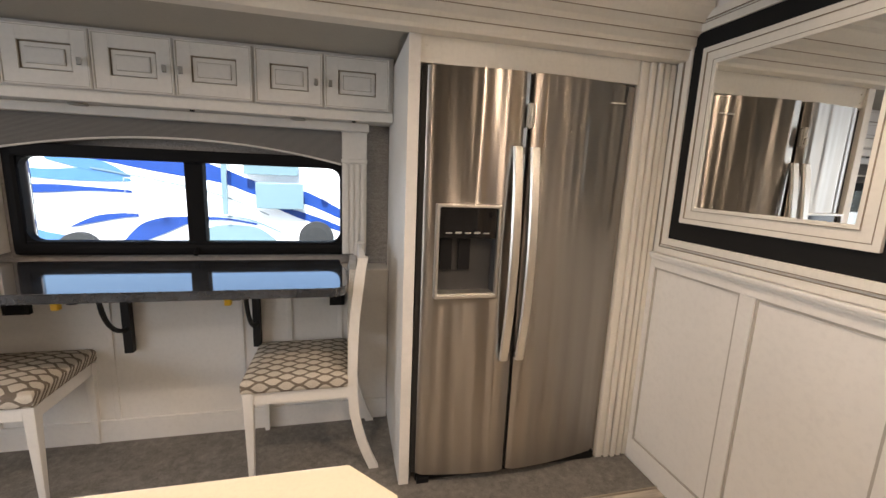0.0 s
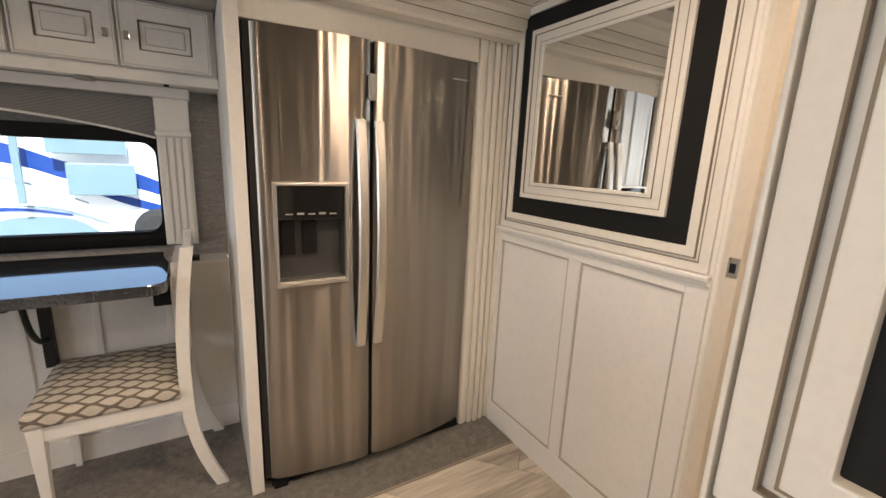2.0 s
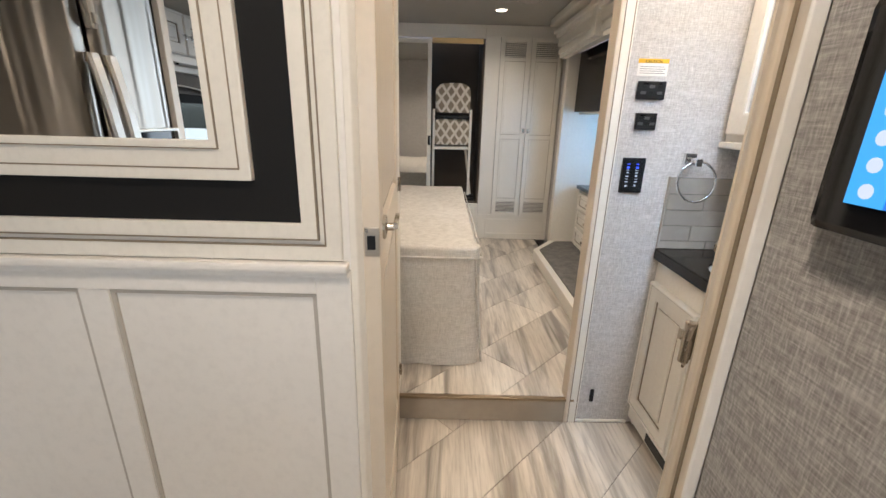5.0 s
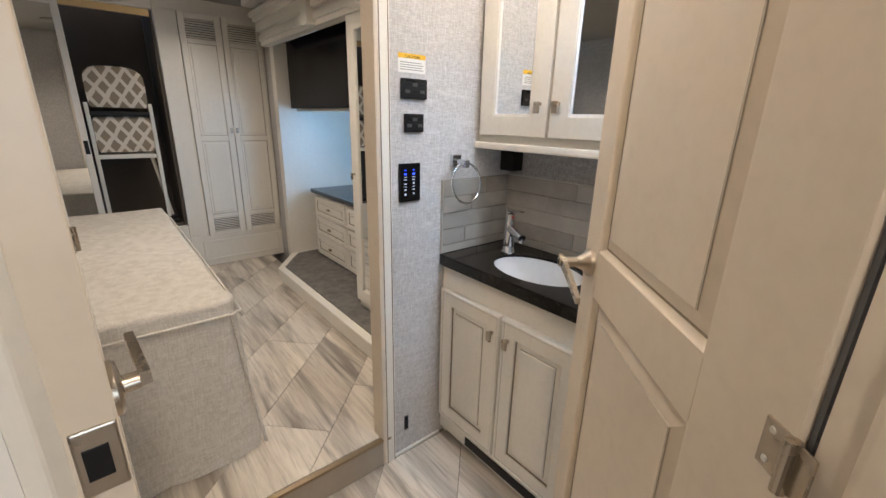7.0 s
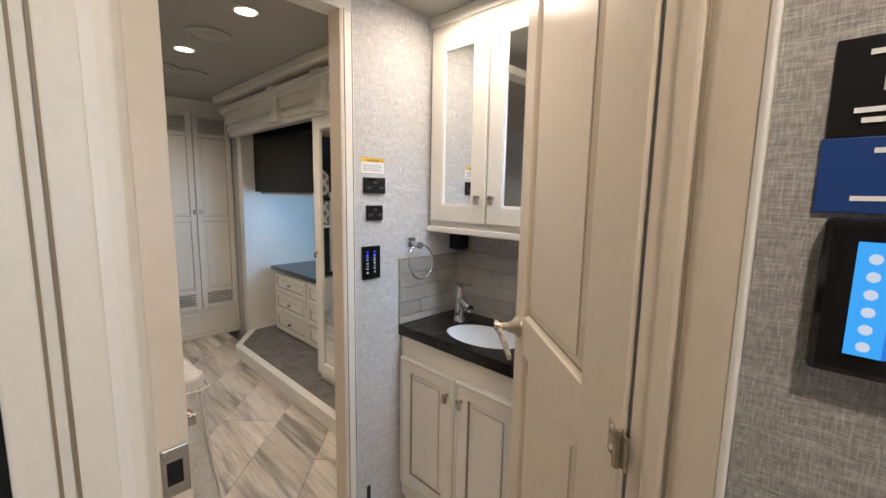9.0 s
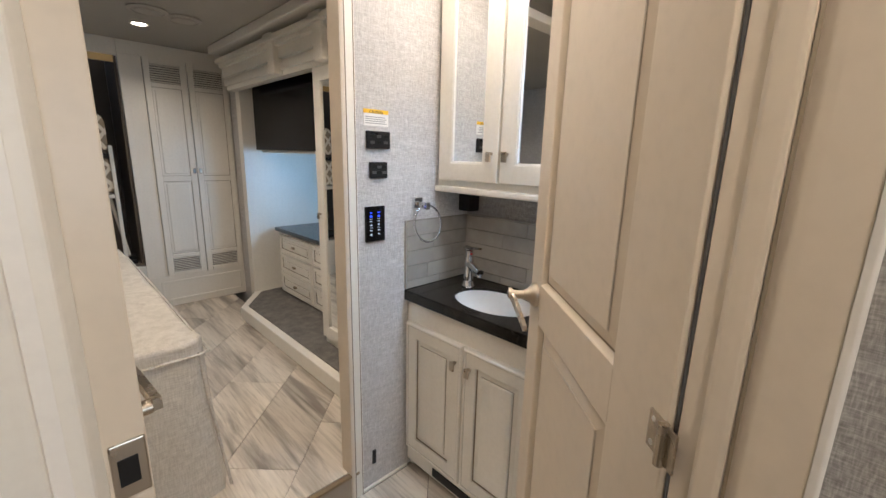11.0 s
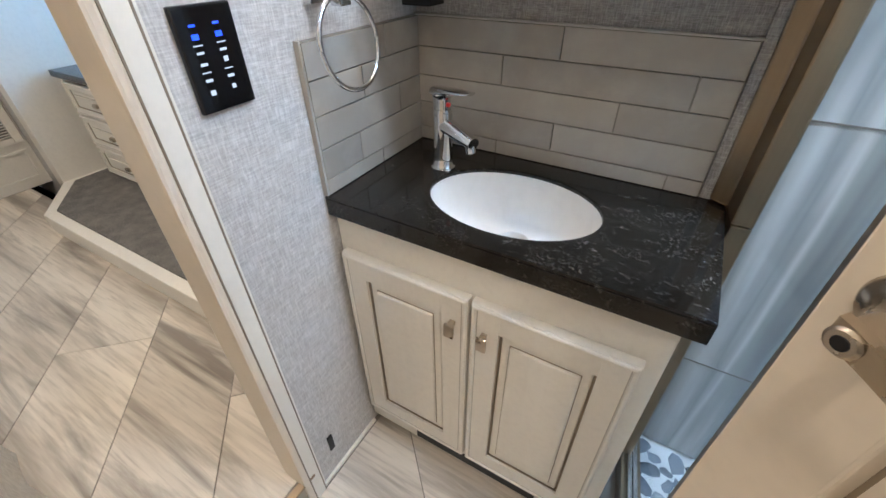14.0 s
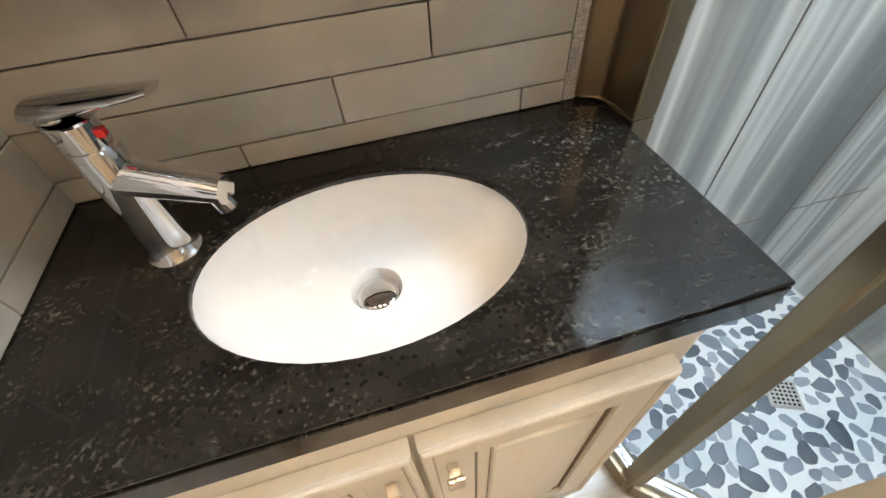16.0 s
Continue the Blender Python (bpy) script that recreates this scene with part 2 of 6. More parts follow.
def stone_top(name, base, vein, pits, shine):
    """Polished dark stone: cloudy drift, broken pale veins, clusters of small pits."""
    m, t, b = nodes_of(name, 0.2)
    v = coords(t, (1, 1, 1), (0, 0, 12))
    cloud = noisy(t, coords(t, (7, 12, 7), (0, 0, 12)), 1.0, 8, 0.7)
    fleck = noisy(t, coords(t, (42, 80, 42), (0, 0, 12)), 1.0, 10, 0.78)
    where = noisy(t, coords(t, (5, 9, 5), (0, 0, 20)), 1.0, 3)
    pit = node(t, "ShaderNodeTexVoronoi", Scale=125.0)
    t.links.new(v, pit.inputs["Vector"])
    col = ramp(t, cloud, [(0.36, base), (0.50, tuple(x * 1.8 for x in base)), (0.64, tuple(x * 3.2 for x in base))])
    gate = ramp(t, where, [(0.48, (0, 0, 0)), (0.64, (0.8, 0.8, 0.8))])
    line = ramp(t, fleck, [(0.57, (0, 0, 0)), (0.72, (0.7, 0.7, 0.7))])
    col = mixc(t, col, vein, mixc(t, (0, 0, 0), line, gate))
    dots = ramp(t, pit.outputs["Distance"], [(0.16, (1, 1, 1)), (0.30, (0, 0, 0))])
    zone = ramp(t, noisy(t, v, 11.0), [(0.40, (0, 0, 0)), (0.50, (1, 1, 1))])
    hole = mixc(t, (0, 0, 0), dots, zone)
    col = mixc(t, col, pits, hole)
    grain = noisy(t, v, 190.0, 3, 0.6)
    haze = ramp(t, noisy(t, coords(t, (9, 15, 9), (0, 0, 14)), 1.0, 5), [(0.42, (0, 0, 0)), (0.64, (0.36, 0.36, 0.36))])
    col = mixc(t, col, tuple(x * 0.75 for x in vein), mixc(t, (0, 0, 0), ramp(t, grain, [(0.56, (0, 0, 0)), (0.72, (1, 1, 1))]), haze))
    t.links.new(col, b.inputs["Base Color"])
    rr = node(t, "ShaderNodeMapRange", **{"To Min": shine, "To Max": shine * 2.2})
    t.links.new(fleck, rr.inputs[0])
    t.links.new(rr.outputs[0], b.inputs["Roughness"])
    b.inputs["Specular IOR Level"].default_value = 0.5 if shine < 0.06 else 0.38
    bump(t, b, hole, -0.10, 0.001)
    return m


STONE = stone_top("black_veined_stone", (0.0065, 0.0058, 0.005), (0.42, 0.39, 0.34), (0.001, 0.001, 0.001), 0.065)
STONE_TABLE = stone_top("grey_veined_stone", (0.022, 0.024, 0.027), (0.20, 0.21, 0.23), (0.01, 0.01, 0.01), 0.05)
for socket, level in (("Coat Weight", 1.0), ("Coat Roughness", 0.02), ("Coat IOR", 1.7)):
    STONE_TABLE.node_tree.nodes["Principled BSDF"].inputs[socket].default_value = level


def plank_tile():
    """Wood-look porcelain: grey-cream boards with long brown-grey streaks that run along each board."""
    m, t, b = nodes_of("wood_look_porcelain", 0.3)
    info = t.nodes.new("ShaderNodeObjectInfo")
    c = t.nodes.new("ShaderNodeTexCoord")
    off = t.nodes.new("ShaderNodeVectorMath")
    off.operation = "MULTIPLY_ADD"
    t.links.new(info.outputs["Random"], off.inputs[0])
    off.inputs[1].default_value = (17, 11, 5)
    t.links.new(c.outputs["Object"], off.inputs[2])
    mp = t.nodes.new("ShaderNodeMapping")
    mp.inputs["Rotation"].default_value, mp.inputs["Scale"].default_value = (0, 0, radians(45)), (0.75, 8.0, 1.0)
    t.links.new(off.outputs[0], mp.inputs[0])
    broad = noisy(t, mp.outputs[0], 0.9, 5, 0.6)
    n = node(t, "ShaderNodeTexNoise", Scale=1.5, Detail=6.0, Roughness=0.58, Distortion=0.5)
    t.links.new(mp.outputs[0], n.inputs["Vector"])
    mp2 = t.nodes.new("ShaderNodeMapping")
    mp2.inputs["Rotation"].default_value, mp2.inputs["Scale"].default_value = (0, 0, radians(45)), (6, 90.0, 1.0)
    t.links.new(off.outputs[0], mp2.inputs[0])
    fine = noisy(t, mp2.outputs[0], 1.0, 4)
    col = ramp(t, broad, [(0.36, (0.33, 0.29, 0.24)), (0.47, (0.56, 0.505, 0.43)), (0.60, (0.72, 0.66, 0.57))])
    col = mixc(t, col, (0.13, 0.11, 0.092), ramp(t, n.outputs["Fac"], [(0.515, (0, 0, 0)), (0.67, (0.74, 0.74, 0.74))]))
    col = mixc(t, col, (0.30, 0.26, 0.21), ramp(t, fine, [(0.48, (0, 0, 0)), (0.74, (0.6, 0.6, 0.6))]))
    tone = node(t, "ShaderNodeMapRange", **{"To Min": 0.93, "To Max": 1.07})
    t.links.new(info.outputs["Random"], tone.inputs[0])
    grey = t.nodes.new("ShaderNodeCombineColor")
    for i in range(3):
        t.links.new(tone.outputs[0], grey.inputs[i])
    col = mixc(t, col, grey.outputs[0], 1.0, "MULTIPLY")
    t.links.new(col, b.inputs["Base Color"])
    bump(t, b, fine, 0.08, 0.001)
    return m


PLANK = plank_tile()


def by_piece(name, stops, rough, streak=None, relief=0.06):
    """Tiles and pebbles whose tone differs from piece to piece."""
    m, t, b = nodes_of(name, rough)
    info = t.nodes.new("ShaderNodeObjectInfo")
    col = ramp(t, info.outputs["Random"], stops)
    n = noisy(t, coords(t), 14.0, 5)
    col = mixc(t, col, tuple(x * 1.25 for x in stops[-1][1]), ramp(t, n, [(0.45, (0, 0, 0)), (0.8, (0.45, 0.45, 0.45))]))
    if streak:
        col = mixc(t, col, streak, ramp(t, noisy(t, coords(t, (3, 3, 30)), 1.0), [(0.5, (0, 0, 0)), (0.75, (0.5, 0.5, 0.5))]))
    t.links.new(col, b.inputs["Base Color"])
    bump(t, b, noisy(t, coords(t), 22.0, 2), relief, 0.004)
    return m


SUBWAY = by_piece("taupe_glazed_tile", [(0.0, (0.31, 0.288, 0.255)), (0.5, (0.355, 0.328, 0.29)), (1.0, (0.40, 0.37, 0.325))], 0.09, None, 0.16)
PEBBLE = by_piece("river_pebble", [(0.0, (0.06, 0.075, 0.095)), (0.35, (0.14, 0.165, 0.20)), (0.7, (0.24, 0.275, 0.32)), (1.0, (0.38, 0.42, 0.46))], 0.45)
PEBBLE_GROUT = paint("white_pebble_grout", (0.80, 0.81, 0.80), 0.8, 0.05, 90, 0.2)


def striped_tile():
    m, t, b = nodes_of("striped_shower_tile", 0.25)
    n = node(t, "ShaderNodeTexNoise", Scale=1.0, Detail=4.0, Roughness=0.5)
    t.links.new(coords(t, (6.5, 6.5, 0.35)), n.inputs["Vector"])
    col = ramp(t, n.outputs["Fac"], [(0.34, (0.22, 0.23, 0.23)), (0.44, (0.42, 0.43, 0.42)), (0.50, (0.70, 0.70, 0.68)), (0.56, (0.38, 0.39, 0.39)), (0.64, (0.74, 0.74, 0.72))])
    t.links.new(col, b.inputs["Base Color"])
    return m


STRIPE = striped_tile()


def ogee_cloth():
    """Seat cloth: rows of pale lens shapes between taupe wavy bands."""
    m, t, b = nodes_of("wave_lattice_upholstery", 0.85)
    c = t.nodes.new("ShaderNodeTexCoord")
    sep = t.nodes.new("ShaderNodeSeparateXYZ")
    t.links.new(c.outputs["Object"], sep.inputs[0])

    def op(kind, a, bb=0.0):
        n = t.nodes.new("ShaderNodeMath")
        n.operation = kind
        for i, v in enumerate((a, bb)):
            if isinstance(v, (int, float)):
                n.inputs[i].default_value = v
            else:
                t.links.new(v, n.inputs[i])
        return n.outputs[0]

    along, across = sep.outputs[0], op("ADD", sep.outputs[1], sep.outputs[2])
    wave = op("MULTIPLY", op("SINE", op("MULTIPLY", along, 2 * math.pi / 0.105)), 0.5)
    row = op("MULTIPLY", across, 1 / 0.026)
    up, down = op("ADD", row, wave), op("SUBTRACT", row, wave)

    def line(x):
        f = op("FRACT", op("MULTIPLY", x, 0.5))
        return op("LESS_THAN", op("ABSOLUTE", op("SUBTRACT", f, 0.5)), 0.13)

    both = op("MAXIMUM", line(up), line(op("ADD", down, 1.0)))
    grain = noisy(t, coords(t, (500, 500, 500)), 1.0)
    pale = ramp(t, grain, [(0.3, (0.50, 0.45, 0.37)), (0.7, (0.68, 0.63, 0.54))])
    taupe = ramp(t, grain, [(0.3, (0.13, 0.105, 0.08)), (0.7, (0.22, 0.18, 0.14))])
    t.links.new(mixc(t, pale, taupe, both), b.inputs["Base Color"])
    bump(t, b, grain, 0.4, 0.001)
    return m


OGEE = ogee_cloth()


def diamond_cloth():
    m, t, b = nodes_of("diamond_lattice_upholstery", 0.85)
    w = []
    for a in (35, -35):
        n = node(t, "ShaderNodeTexWave", Scale=4.2, Distortion=1.0, **{"Detail Scale": 3.0})
        t.links.new(coords(t, (1, 1, 1), (a, 0, 0)), n.inputs[0])
        n.bands_direction = "Y"
        w.append(n.outputs["Fac"])
    mx = t.nodes.new("ShaderNodeMath")
    mx.operation = "MAXIMUM"
    t.links.new(w[0], mx.inputs[0])
    t.links.new(w[1], mx.inputs[1])
    t.links.new(ramp(t, mx.outputs[0], [(0.72, (0.30, 0.24, 0.17)), (0.82, (0.72, 0.66, 0.56))]), b.inputs["Base Color"])
    return m


DIAMOND = diamond_cloth()


# ---------------------------------------------------------------- building helpers
def add_box(bm, x0, x1, y0, y1, z0, z1, bevel=0.0, m=None):
    """A box added to bm, its edges rounded by bevel."""
    mat = Matrix.Translation(((x0 + x1) / 2, (y0 + y1) / 2, (z0 + z1) / 2)) @ Matrix.Diagonal((x1 - x0, y1 - y0, z1 - z0, 1))
    made = bmesh.ops.create_cube(bm, size=1.0, matrix=(m @ mat) if m else mat)
    if bevel:
        edges = list({e for v in made["verts"] for e in v.link_edges})
        bmesh.ops.bevel(bm, geom=edges, offset=bevel, segments=2, profile=0.6, affect="EDGES", clamp_overlap=True)
    return bm


def box(x0, x1, y0, y1, z0, z1, bevel=0.0, m=None):
    return add_box(bmesh.new(), x0, x1, y0, y1, z0, z1, bevel, m)


def add_rod(bm, a, b, r, r2=None, seg=14):
    a, b = Vector(a), Vector(b)
    d = b - a
    q = d.to_track_quat("Z", "Y").to_matrix().to_4x4()
    bmesh.ops.create_cone(bm, cap_ends=True, segments=seg, radius1=r, radius2=r if r2 is None else r2, depth=d.length, matrix=Matrix.Translation((a + b) / 2) @ q)
    return bm


def rod(a, b, r, r2=None, seg=14):
    return add_rod(bmesh.new(), a, b, r, r2, seg)


def prism(points, z0, z1, bevel=0.0):
    """An upright prism over a plan outline (counter-clockwise)."""
    bm = bmesh.new()
    lo, hi = [bm.verts.new((x, y, z0)) for x, y in points], [bm.verts.new((x, y, z1)) for x, y in points]
    bm.faces.new(lo[::-1]), bm.faces.new(hi)
    for i in range(len(points)):
        j = (i + 1) % len(points)
        bm.faces.new((lo[i], lo[j], hi[j], hi[i]))
    if bevel:
        bmesh.ops.bevel(bm, geom=list(bm.edges), offset=bevel, segments=2, profile=0.6, affect="EDGES", clamp_overlap=True)
    return bm


def lathe(profile, seg=32, m=None):
    """A turned shape from (radius, height) pairs round z."""
    bm, rings = bmesh.new(), []
    for r, z in profile:
        rings.append([bm.verts.new((r * math.cos(2 * math.pi * i / seg), r * math.sin(2 * math.pi * i / seg), z)) for i in range(seg)])
    for a, b in zip(rings, rings[1:]):
        for i in range(seg):
            j = (i + 1) % seg
            bm.faces.new((a[i], a[j], b[j], b[i]))
    for ring, flip in ((rings[0], True), (rings[-1], False)):
        bm.faces.new(ring[::-1] if flip else ring)
    if m:
        bmesh.ops.transform(bm, matrix=m, verts=bm.verts)
    return bm


def tube(points, r, closed=False, seg=10):
    """A round bar along a line of points."""
    bm, rings, n = bmesh.new(), [], len(points)
    pts = [Vector(p) for p in points]
    for i, p in enumerate(pts):
        a, b = (pts[i - 1], pts[(i + 1) % n]) if closed else (pts[max(i - 1, 0)], pts[min(i + 1, n - 1)])
        q = (b - a).to_track_quat("Z", "Y").to_matrix()
        rings.append([bm.verts.new(p + q @ Vector((r * math.cos(2 * math.pi * k / seg), r * math.sin(2 * math.pi * k / seg), 0))) for k in range(seg)])
    pairs = list(zip(rings, rings[1:])) + ([(rings[-1], rings[0])] if closed else [])
    for a, b in pairs:
        for k in range(seg):
            bm.faces.new((a[k], a[(k + 1) % seg], b[(k + 1) % seg], b[k]))
    if not closed:
        bm.faces.new(rings[0][::-1]), bm.faces.new(rings[-1])
    return bm


def part(name, bm, material, parent=None, label="", smooth=False):
    bmesh.ops.recalc_face_normals(bm, faces=bm.faces)
    me = bpy.data.meshes.new(name)
    bm.to_mesh(me)
    bm.free()
    me.materials.append(material)
    if smooth:
        for p in me.polygons:
            p.use_smooth = True
        me.set_sharp_from_angle(angle=radians(40))
    ob = new(name, me)
    if parent is not None:
        ob.parent = parent
        root = parent
        while root.parent:
            root = root.parent
        if root.type == "EMPTY" and parent is root:
            ob.matrix_parent_inverse = Matrix.Translation(-root.location)
    return tagged(ob, label)


def thing(name, at, label, category, group=""):
    e = new(name)
    e.empty_display_size = 0.05
    e.location = at
    return tagged(e, label, category, group)


def built(name, bm, material, label="", category=""):
    return tagged(part(name, bm, material, None), label, category, "", "structure")


def frame_bm(axis, at, a0, a1, z0, z1, w, d0, d1, bevel=0.004):
    """A rectangular mitred frame moulding of width w in one piece, from depth d0 to d1 along the axis."""
    bm, loops = bmesh.new(), []
    for d in (min(d0, d1), max(d0, d1)):
        for k in (0.0, w):
            pts = ((a0 + k, z0 + k), (a1 - k, z0 + k), (a1 - k, z1 - k), (a0 + k, z1 - k))
            loops.append([bm.verts.new((d, p, q) if axis == "x" else (p, d, q)) for p, q in pts])
    lo, li, ho, hi = loops
    for a, b in ((lo, li), (li, hi), (hi, ho), (ho, lo)):
        for i in range(4):
            j = (i + 1) % 4
            bm.faces.new((a[i], a[j], b[j], b[i]))
    bmesh.ops.recalc_face_normals(bm, faces=bm.faces)
    if bevel:
        bmesh.ops.bevel(bm, geom=list(bm.edges), offset=bevel, segments=2, profile=0.6, affect="EDGES", clamp_overlap=True)
    return bm


def stepped(axis, a0, a1, z0, z1, steps, bevel=0.003):
    """A moulded frame: nested bars, each (outset from the outer edge, width, near face, far face)."""
    bm = bmesh.new()
    for inset, w, d0, d1 in steps:
        other = frame_bm(axis, 0, a0 + inset, a1 - inset, z0 + inset, z1 - inset, w, d0, d1, bevel)
        me = bpy.data.meshes.new("tmp")
        other.to_mesh(me)
        other.free()
        bm.from_mesh(me)
        bpy.data.meshes.remove(me)
    return bm


# ---------------------------------------------------------------- setting
def lines_between(z, a0, a1, s0, width, ends, length):
    """Board strips at 45 degrees over the plan rectangle (x0, x1, y0, y1): yields plan outlines."""
    (x0, x1), (y0, y1) = a0, a1
    r2 = math.sqrt(0.5)

    def clip(poly, ax, lim, keep_less):
        out = []
        for i, p in enumerate(poly):
            q = poly[(i + 1) % len(poly)]
            pin, qin = ((v[ax] <= lim) if keep_less else (v[ax] >= lim) for v in (p, q))
            if pin:
                out.append(p)
            if pin != qin:
                k = (lim - p[ax]) / (q[ax] - p[ax])
                out.append((p[0] + k * (q[0] - p[0]), p[1] + k * (q[1] - p[1])))
        return out

    smin, smax = (x0 + y0) * r2, (x1 + y1) * r2
    tmin, tmax = (x0 - y1) * r2, (x1 - y0) * r2
    k = math.floor((smin - s0) / width)
    while s0 + k * width < smax:
        sa, sb = s0 + k * width + 0.0015, s0 + (k + 1) * width - 0.0015
        first = ends[k % len(ends)]
        j = math.floor((tmin - first) / length)
        while first + j * length < tmax:
            ta, tb = first + j * length + 0.0015, first + (j + 1) * length - 0.0015
            poly = [((s + t) * r2, (s - t) * r2) for s, t in ((sa, ta), (sa, tb), (sb, tb), (sb, ta))]
            for ax, lim, less in ((0, x0, False), (0, x1, True), (1, y0, False), (1, y1, True)):
                poly = clip(poly, ax, lim, less) if poly else poly
            if len(poly) > 2:
                area = sum(p[0] * q[1] - q[0] * p[1] for p, q in zip(poly, poly[1:] + poly[:1])) / 2
                if abs(area) > 0.0008:
                    yield poly if area > 0 else poly[::-1]
            j += 1
        k += 1


XB, YH, XP, XC = 1.45, 0.61, 2.28, 4.85      # mirror wall, hall side wall, partition, closet fronts
floor_main = built("floor", box(-4.0, XP, -1.85, 1.60, -0.06, -0.004), GROUT, "wood-look porcelain plank floor laid diagonally", "floor")
floor_bed = built("floor_bedroom", box(XP + 0.004, XC + 0.4, -0.55, 2.30, -0.06, 0.116), GROUT, "raised wood-look porcelain plank floor laid diagonally", "floor")
riser = built("step", box(XP - 0.012, XP + 0.003, -0.19, 0.60, 0.0, 0.108), RISER, "wood-look step riser up to the bedroom", "step")
part("nosing", box(XP - 0.016, XP + 0.005, -0.19, 0.60, 0.112, 0.1235, 0.002), BRONZE, riser, "brown metal step nosing")
built("carpet", box(-2.4, 1.435, 1.363, 2.20, -0.002, 0.010, 0.003), CARPET, "taupe carpet of the slide-out floor", "carpet")
built("carpet_edge", box(-2.4, 1.440, 1.357, 1.3625, -0.002, 0.009, 0.001), RISER, "brown bound edge of the carpet", "trim")

# ceilings; the bath ceiling leaves the skylight open over the shower
cb = bmesh.new()
for c in ((-4.0, 0.83, -1.85, 1.62), (0.83, 1.28, -1.85, -0.72), (0.83, 1.28, -0.28, 1.62), (1.28, 5.3, -1.85, 2.35)):
    add_box(cb, c[0], c[1], c[2], c[3], CEIL, CEIL + 0.04)
built("ceiling", cb, CEILING, "cream padded vinyl ceiling", "ceiling")
built("ceiling_slide", box(-2.4, XB, 1.58, 2.32, 1.895, 1.93), CEILING, "low cream ceiling of the slide-out", "ceiling")
built("ceiling_edge", box(-2.4, XB, 1.56, 1.585, 1.90, CEIL), WHITE, "white fascia over the slide-out", "trim")

# walls
built("wall_mirror", box(XB, XB + 0.045, 0.60, 2.32, 0, CEIL), WHITE_LOW, "white panelled wall that carries the mirror", "wall")
built("wall_hall", box(XB + 0.046, XP - 0.001, YH + 0.035, YH + 0.085, 0, CEIL), FABRIC_PALE, "pale linen hall wall", "wall")
built("wall_bedroom_side", box(XP, XP + 0.06, YH + 0.05, 2.30, 0, CEIL), FABRIC_PALE, "pale linen bedroom wall", "wall")
built("wall_partition", box(XP, XP + 0.06, -0.80, -0.19, 0, CEIL), FABRIC_PALE, "pale grey linen-covered partition beside the vanity", "wall")
built("wall_vanity", box(0.66, XP + 0.06, -0.86, -0.80, 0, CEIL), FABRIC, "grey linen wall behind the vanity", "wall")
built("wall_screen", box(0.70, 1.013, 0.118, 0.178, 0, CEIL), FABRIC, "grey linen wall that carries the touchscreen", "wall")
built("wall_living_end", box(0.66, 0.70, -1.85, 0.1775, 0, CEIL), WHITE_LOW, "white panelled living room wall", "wall")
ww = bmesh.new()
for c in ((-1.85, -1.55, 0, CEIL), (1.35, 1.62, 0, CEIL), (-1.55, 1.35, 0, 0.75), (-1.55, 1.35, 1.95, CEIL)):
    add_box(ww, -4.06, -4.0, c[0], c[1], c[2], c[3])
built("wall_west", ww, FABRIC_UNSEEN_DARK, "unseen wall round the windscreen opening, dark to cut reflections", "wall")
built("wall_slide_end", box(-2.46, -2.40, 1.36, 2.32, 0, CEIL), FABRIC_PALE, "pale linen end wall of the slide-out", "wall")
built("wall_slide_return", box(-4.0, -2.46, 1.56, 1.62, 0, CEIL), FABRIC_PALE, "pale linen wall", "wall")
# unseen wall, its dark colour chosen for what the fridge reflects
built("wall_south", box(-4.0, 0.70, -1.91, -1.85, 0, CEIL), FABRIC_UNSEEN_DARK, "unseen living room side wall, dark to cut reflections", "wall")
wb = bmesh.new()
for c in ((-2.4, -1.37, 0.850, 1.90), (0.05, XB, 0.850, 1.90), (-1.37, 0.05, 0.850, 0.955), (-1.37, 0.05, 1.385, 1.90)):
    add_box(wb, c[0], c[1], 2.26, 2.32, c[2], c[3])
built("wall_window", wb, FABRIC, "grey linen wall round the dinette window", "wall")
low = built("wall_wainscot", box(-2.4, 0.28, 2.12, 2.32, 0, 0.850), WHITE_LOW, "white panelled wainscot under the window", "wall")
for px in (-2.02, -1.50, -1.02, -0.45, -0.22, 0.03):
    part("batten", box(px - 0.012, px + 0.012, 2.112, 2.121, 0.12, 0.83, 0.003), WHITE_LOW, low)
part("batten", box(-2.4, 0.28, 2.108, 2.121, 0.0, 0.125, 0.004), WHITE_LOW, low)
part("sill", box(-2.4, 0.28, 2.10, 2.259, 0.850, 0.864, 0.004), WHITE_LOW, low)
built("wall_bedroom_north", box(XP, XC + 0.6, 2.30, 2.36, 0, CEIL), FABRIC_PALE, "pale linen bedroom wall", "wall")
built("wall_bedroom_far", box(XC + 0.55, XC + 0.60, -1.5, 2.30, 0, CEIL), FABRIC_PALE, "pale wall behind the closets", "wall")
built("wall_slide_back", box(2.34, XC + 0.55, -1.40, -1.34, 0, CEIL), BLUE_LIT_WALL, "pale wall panel behind the dresser, tinted blue for window light", "wall")
built("wall_slide_corner", box(XC - 0.33, XC - 0.25, -1.34, -0.62, 0.12, 1.86), WHITE, "white post that ends the bedroom slide-out", "trim")
built("wall_bedroom_corner", box(XC - 0.25, XC + 0.55, -0.72, -0.66, 0.0, CEIL), FABRIC_PALE, "pale linen return beside the closet", "wall")

